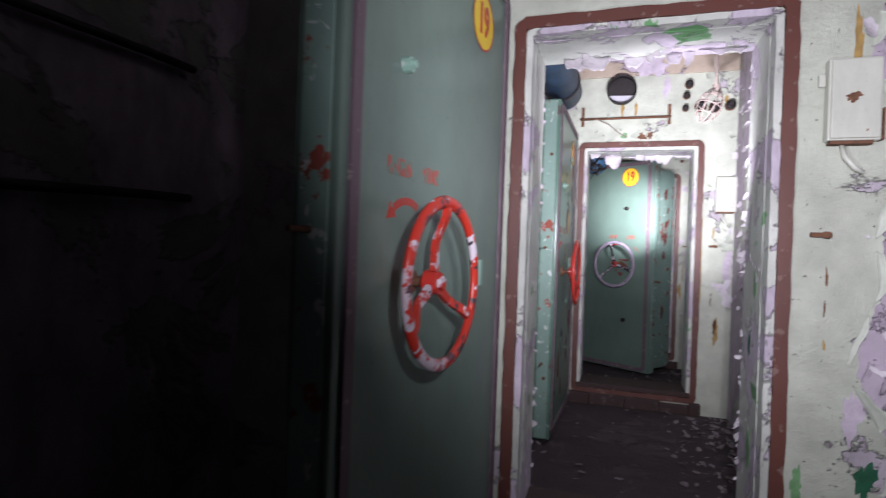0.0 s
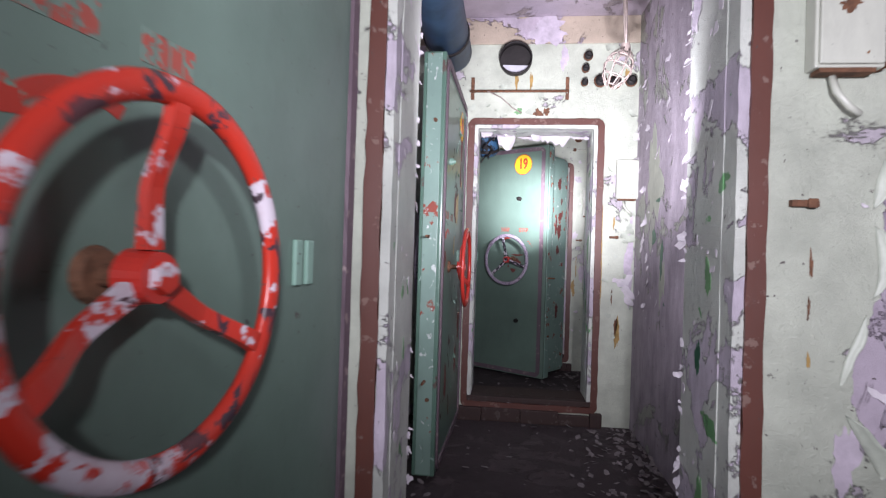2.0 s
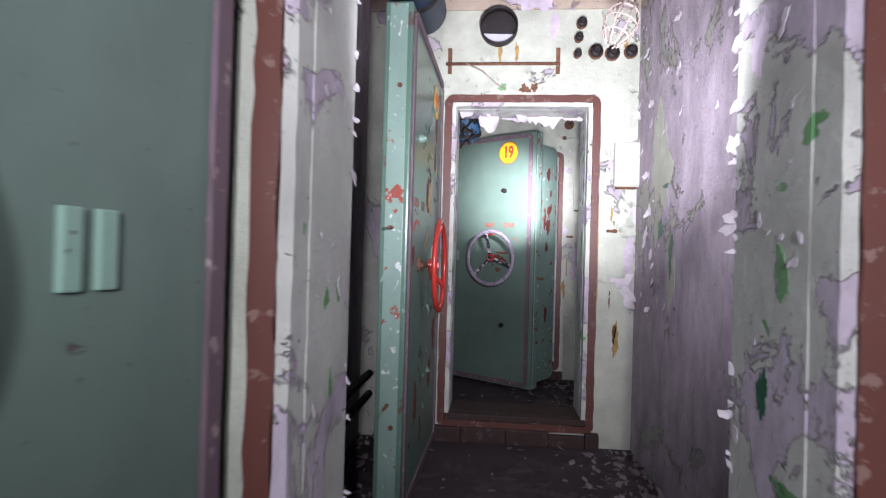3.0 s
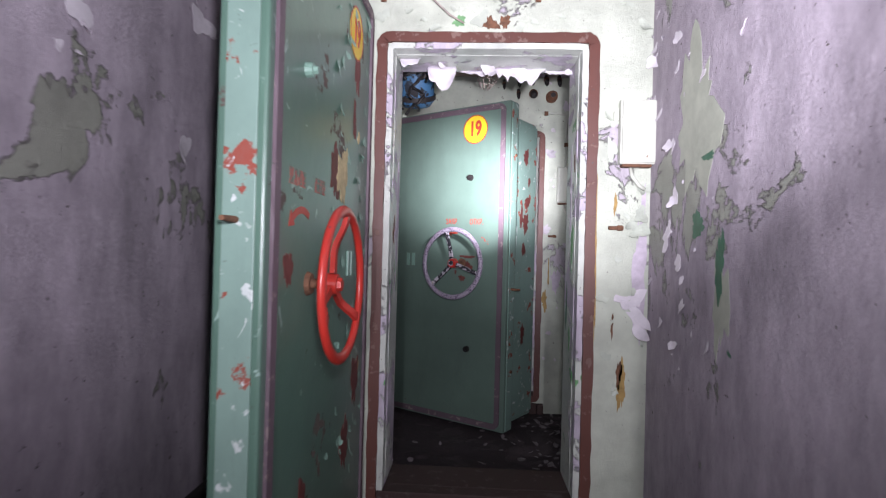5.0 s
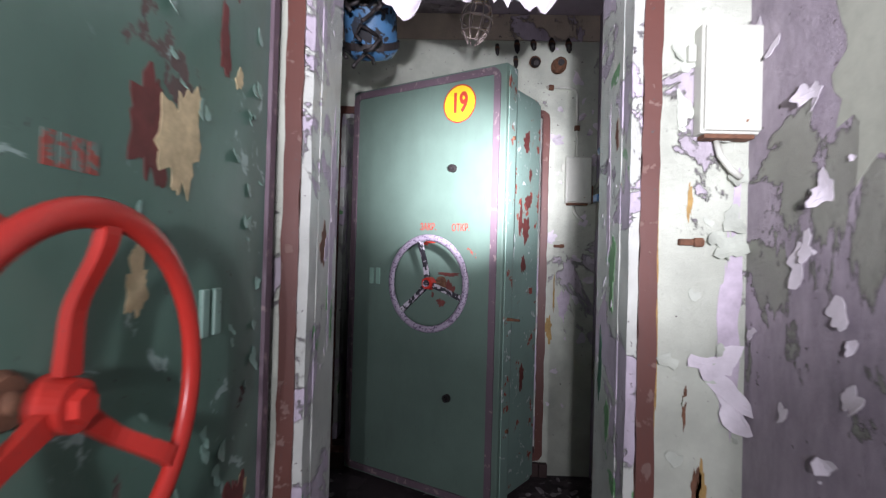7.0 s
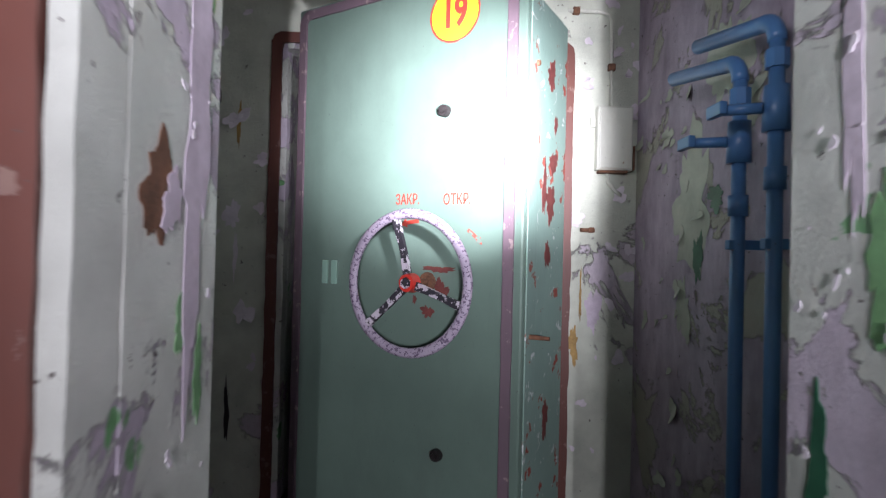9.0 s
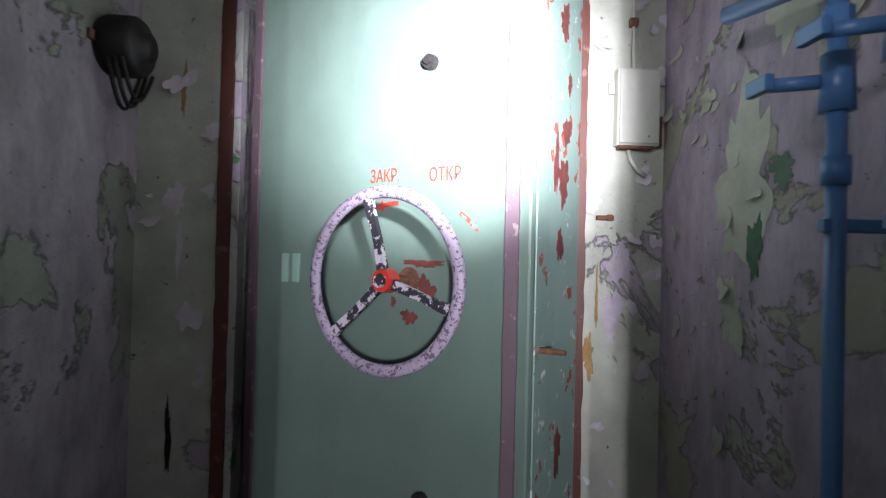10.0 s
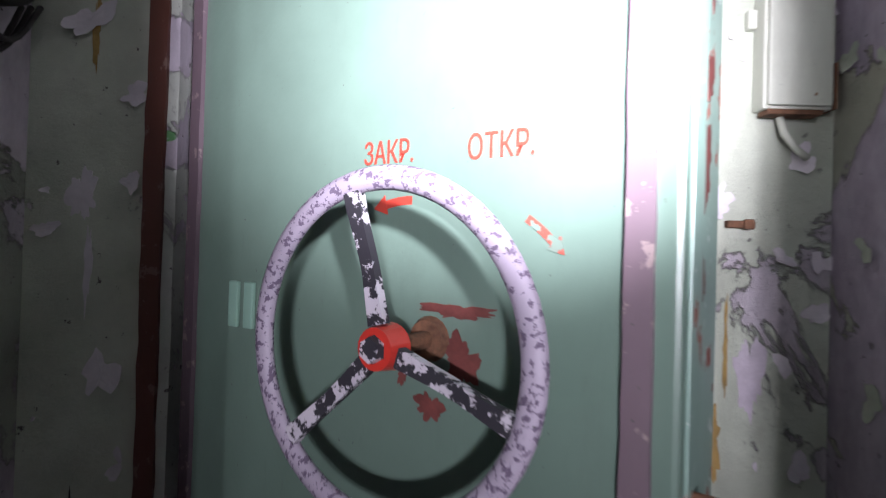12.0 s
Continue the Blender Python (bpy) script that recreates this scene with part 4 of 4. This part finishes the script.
for y, z, ry, rz, mt in ((3.72, 0.42, 0.030, 0.07, M_LEAFGREEN), (3.70, 1.02, 0.022, 0.05, M_LEAFGREEN), (3.76, 0.80, 0.018, 0.05, M_GREENSPOT), (3.80, 1.45, 0.035, 0.05, M_LILAC_PLASTER)):
    spot_on(W1o, "x", F1[1] - FRAME_W - 0.0083, y, z, ry, rz, mt, q)
for y, z, ry, rz, mt in ((3.72, 0.95, 0.016, 0.022, M_LEAFGREEN), (3.80, 0.96, 0.016, 0.022, M_LEAFGREEN), (3.76, 0.78, 0.012, 0.03, M_LEAFGREEN)):
    spot_on(W1o, "x", F1[0] + FRAME_W + 0.0083, y, z, ry, rz, mt, q, 1)



def bare_field(wall, y, x_of, x1, z0, z1, mat, rng, label):
    """Plaster laid bare from a wandering paint edge to the corner, on a cross wall."""
    n = int((z1 - z0) / 0.012)
    bm = bmesh.new()
    wander, left, right = 0.0, [], []
    for i in range(n + 1):
        z = z0 + (z1 - z0) * i / n
        wander = 0.8 * wander + rng.uniform(-0.010, 0.010)
        x = x_of(z) + wander
        left.append((bm.verts.new((x, y, z)), bm.verts.new((x, y - 0.0009, z))))
        right.append((bm.verts.new((x1, y, z)), bm.verts.new((x1, y - 0.0009, z))))
    for a, b, c, d in zip(left, left[1:], right, right[1:]):
        bm.faces.new((a[1], b[1], d[1], c[1]))
        bm.faces.new((a[0], b[0], b[1], a[1]))
    return part("bare_plaster", bm, mat, wall, label)


def paint_lip(name, edge, y, mat, rng, label):
    """Broken paint edge curling away from the plaster along the wandering line."""
    for start in range(3, len(edge) - 14, 17):
        bm = bmesh.new()
        span = rng.randint(6, 15)
        rows = []
        amp = rng.uniform(0.010, 0.045)
        for i in range(span + 1):
            z, x = edge[start + i]
            w = amp * math.sin(math.pi * i / span) ** 0.6 * rng.uniform(0.7, 1.15)
            rows.append([bm.verts.new((x - 0.012 + w * t * 1.1, y - 0.0014 - w * 0.7 * t ** 1.7, z)) for t in (0, 0.35, 0.7, 1.0)])
        for a, b in zip(rows, rows[1:]):
            for k in range(3):
                bm.faces.new((a[k], a[k + 1], b[k + 1], b[k]))
        ob = link(name, bm, mat, None, label, True, "peeling paint", "stuff")
        ob.modifiers.new("thick", "SOLIDIFY").thickness = 0.0012


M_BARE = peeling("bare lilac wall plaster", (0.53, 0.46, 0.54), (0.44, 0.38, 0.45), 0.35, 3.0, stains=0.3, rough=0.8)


def paint_edge(z):
    return 0.685 + 0.045 * math.sin(5.5 * z) + 0.03 * math.sin(13 * z + 1)


bare_field(W1o, D1 - 0.0004, paint_edge, R1 - 0.001, FLOOR + 0.01, 2.4, M_BARE, q, "lilac plaster where the paint has come off")
EDGE_1 = [(FLOOR + 0.01 + 0.012 * i, paint_edge(FLOOR + 0.01 + 0.012 * i)) for i in range(200)]
paint_lip("paint_lip", EDGE_1, D1, M_FLAKE_G, q, "broken edge of pale paint curling off the plaster")
for u, z, ru, rz in ((0.745, 1.42, 0.035, 0.075), (0.86, 1.62, 0.06, 0.08), (0.80, 0.98, 0.05, 0.10), (0.93, 1.25, 0.05, 0.11), (0.84, 0.60, 0.05, 0.06), (0.80, 1.85, 0.06, 0.06)):
    spot_on(W1o, "y", D1 - 0.0014, u, z, ru, rz, M_BOX, q)
spot_on(W1o, "y", D1 - 0.0014, 0.80, 1.60, 0.02, 0.05, M_GREENSPOT, q)
for wall, y, x, z, rx, rz, mt in ((W1o, D1, 0.535, 1.06, 0.004, 0.035, M_RUST), (W1o, D1, 0.532, 0.96, 0.003, 0.03, M_RUST), (W1o, D1, 0.534, 0.84, 0.004, 0.02, M_STAIN), (W2o, D2, 0.560, 1.30, 0.007, 0.05, M_STAIN), 
                                  (W2o, D2, 0.484, 1.05, 0.006, 0.34, M_STAIN), (W2o, D2, 0.558, 0.80, 0.006, 0.05, M_RUST), (W3o, D3, 0.545, 0.95, 0.006, 0.10, M_STAIN), (W2o, D2, -0.10, 2.05, 0.03, 0.022, M_LEAFGREEN)):
    spot_on(wall, "y", y - 0.0005, x, z, rx, rz, mt, q)

# ======== peeling paint and litter ========


def scatter_wall(axis, at, side, u0, u1, z0, z1, n, size, rng, curl=(0.1, 0.6)):
    out = []
    for _ in range(n):
        u, z = rng.uniform(u0, u1), rng.uniform(z0, z1)
        p = (u, at, z) if axis == "y" else (at, u, z)
        nn = (0, side, 0) if axis == "y" else (side, 0, 0)
        out.append((p, nn, size * rng.uniform(0.35, 1.3) ** 1.5, rng.uniform(*curl)))
    return out


g = random.Random(21)
sheets = [((0.655, D2 - 0.001, 0.95), (-0.3, -1, 0), 0.10, 0.5), ((0.63, D2 - 0.001, 0.86), (-0.2, -1, 0), 0.11, 0.5), ((0.685, D2 - 0.02, 1.9), (-0.6, -1, 0), 0.10, 0.4), ((0.685, D2 - 0.02, 1.62), (-0.6, -1, 0), 0.10, 0.4)]
flakes("paint_sheets", sheets, M_FLAKE, "torn lilac paint sheets curling out of the corner", g)
UNDER = FRAME_TOP - FRAME_W - 0.009


def lintel_skin(y, pieces, rng):
    for x0, x1, dy, drop, lean, curl in pieces:
        bm = bmesh.new()
        torn_sheet(bm, x0, x1, y + dy, UNDER, drop, rng, lean, curl, 0.72 if drop > 0.1 else 0.25)
        ob = link("paint_sheet", bm, M_FLAKE, None, "torn white paint skin hanging from the door lintel", True, "peeling paint", "stuff")
        ob.modifiers.new("thick", "SOLIDIFY").thickness = 0.0012


lintel_skin(D2, ((-0.245, -0.115, 0.20, 0.115, 0.1, 0.3), (0.045, 0.29, 0.22, 0.085, 0.0, 0.3), (-0.36, -0.27, 0.10, 0.06, 0.2, 0.2), (-0.10, 0.03, 0.26, 0.04, 0.0, 0.3), (0.29, 0.40, 0.25, 0.035, 0.1, 0.2)), g)
lintel_skin(D1, ((-0.36, -0.17, 0.28, 0.06, 0.1, 0.3), (-0.12, 0.0, 0.30, 0.05, 0.0, 0.2), (0.04, 0.10, 0.29, 0.09, 0.1, 0.2), (0.16, 0.33, 0.27, 0.045, 0.2, 0.3)), g)
spots = scatter_wall("y", D1 - 0.001, -1, F1[1] + 0.20, R1, 0.1, 2.3, 22, 0.055, g)
flakes("wall_flakes", spots, M_FLAKE, "large curled flakes of lilac paint on the wall", g)
spots = scatter_wall("y", D2 - 0.001, -1, F2[1] + 0.02, R2, 0.3, 2.6, 34, 0.045, g) + scatter_wall("y", D2 - 0.001, -1, F2[0], F2[1], 2.03, 2.24, 22, 0.045, g)
flakes("wall_flakes", spots, M_FLAKE_G, "small lifting flakes of pale paint on the wall", g)
spots = scatter_wall("x", R2 - 0.001, -1, 5.4, 5.98, 0.7, 2.5, 40, 0.045, g) + scatter_wall("x", R2 - 0.001, -1, 3.95, 5.5, 1.6, 2.6, 26, 0.04, g)
flakes("wall_flakes", spots, M_FLAKE, "curled flakes of lilac paint on the side wall", g)
spots = scatter_wall("x", L2 + 0.001, 1, 4.0, 5.9, 1.4, 2.5, 46, 0.07, g)
flakes("wall_flakes", spots, M_FLAKE, "curled flakes of lilac paint on the side wall", g)
spots = scatter_wall("x", R3 - 0.001, -1, 6.4, 7.75, 1.2, 2.5, 60, 0.045, g) + scatter_wall("x", R3 - 0.001, -1, 7.2, 7.75, 0.3, 1.2, 14, 0.05, g)
flakes("wall_flakes", spots, M_OLIVE, "curled flakes of olive paint on the side wall", g)
spots = scatter_wall("y", D3 - 0.001, -1, F3[1] + 0.02, R3, 0.3, 2.5, 30, 0.05, g) + scatter_wall("y", D3 - 0.001, -1, L3, F3[0] - 0.02, 0.3, 2.3, 14, 0.06, g)
flakes("wall_flakes", spots, M_FLAKE, "curled flakes of lilac paint by the last door", g)
for y, t, f in ((D1, T1, F1), (D2, T2, F2)):
    spots = scatter_wall("x", f[1] - FRAME_W - 0.009, -1, y + 0.07, y + t, 0.1, 1.9, 26, 0.026 if y < D2 else 0.014, g, (0.02, 0.12))
    spots += scatter_wall("x", f[0] + FRAME_W + 0.009, 1, y + 0.07, y + t, 0.1, 1.9, 26, 0.026 if y < D2 else 0.014, g, (0.02, 0.12))
    if y == D1:
        for _ in range(34):
            z = g.uniform(0.15, 1.9)
            spots.append(((f[1] - FRAME_W - 0.009, y + t + 0.004, z), (-1, -0.5, 0), g.uniform(0.010, 0.036), g.uniform(0.1, 0.9)))
            if g.random() < 0.5:
                spots.append(((f[0] + FRAME_W + 0.009, y + t + 0.004, z + 0.03), (1, -0.5, 0), g.uniform(0.010, 0.024), g.uniform(0.1, 0.7)))
    flakes("jamb_flakes", spots, M_FLAKE, "lifting flakes of white and lilac paint on the jambs", g)
    spots = []
    for _ in range(8):
        spots.append(((g.uniform(f[0] + 0.08, f[1] - 0.08), y + t + g.uniform(-0.12, 0.005), FRAME_TOP - FRAME_W - 0.01), (g.uniform(-0.3, 0.3), -1, 0.1), g.uniform(0.025, 0.055), g.uniform(0.0, 0.5)))
    flakes("lintel_flakes", spots, M_FLAKE, "white paint flakes hanging from the lintel", g)
spots = [((g.uniform(L2, R2), g.uniform(4.0, 5.6), CEIL - 0.002), (g.uniform(-0.4, 0.4), -1, 0.3), g.uniform(0.03, 0.09), g.uniform(0.1, 0.6)) for _ in range(50)]
flakes("ceiling_flakes", spots, M_FLAKE, "paint flakes hanging from the ceiling", g)

bm = bmesh.new()
for _ in range(1500):
    y = g.uniform(1.0, 7.7)
    if D1 - 0.02 < y < D1 + T1 + 0.03 or D2 - 0.02 < y < D2 + T2 + 0.03:
        continue
    lo_x, hi_x = (-1.5, R1) if y < D1 else ((L2, R2) if y < D2 else (L3, R3))
    edge = g.random() ** 1.8 * 0.45
    x = (lo_x + edge) if g.random() < 0.45 else (hi_x - edge)
    if g.random() < 0.15:
        x = g.uniform(lo_x, hi_x)
    s2 = g.uniform(0.006, 0.028)
    a0 = g.uniform(0, 6.28)
    tilt = g.uniform(0.002, 0.5 * s2)
    n = g.choice((4, 5, 6))
    vs = [bm.verts.new((x + s2 * g.uniform(0.6, 1.2) * math.cos(a0 + 6.283 * k / n), y + s2 * g.uniform(0.6, 1.2) * math.sin(a0 + 6.283 * k / n), FLOOR + 0.0015 + tilt * (1 + math.cos(6.283 * k / n)))) for k in range(n)]
    bm.faces.new(vs)
rub = random.Random(4)
for _ in range(260):
    y = rub.uniform(3.95, 7.7)
    if D2 - 0.03 < y < D2 + T2 + 0.03:
        continue
    lo_x, hi_x = (L2, R2) if y < D2 else (L3, R3)
    e = rub.random() ** 2 * 0.28
    x = lo_x + e + 0.02 if rub.random() < 0.5 else hi_x - e - 0.02
    r = rub.uniform(0.006, 0.02)
    v = bmesh.ops.create_icosphere(bm, subdivisions=1, radius=r, matrix=pose(x, y, FLOOR + r * 0.5, rub.uniform(0, 90), rub.uniform(0, 90), 0) @ Matrix.Diagonal((1, rub.uniform(0.5, 1), rub.uniform(0.4, 0.9), 1)))
    for w in v["verts"]:
        w.co += Vector((rub.uniform(-0.25, 0.25), rub.uniform(-0.25, 0.25), rub.uniform(-0.2, 0.2))) * r
chips = link("paint_chips", bm, M_CHIP, None, "paint chips and rubble strewn along the floor", False, "debris", "stuff")
chips.modifiers.new("thick", "SOLIDIFY").thickness = 0.002
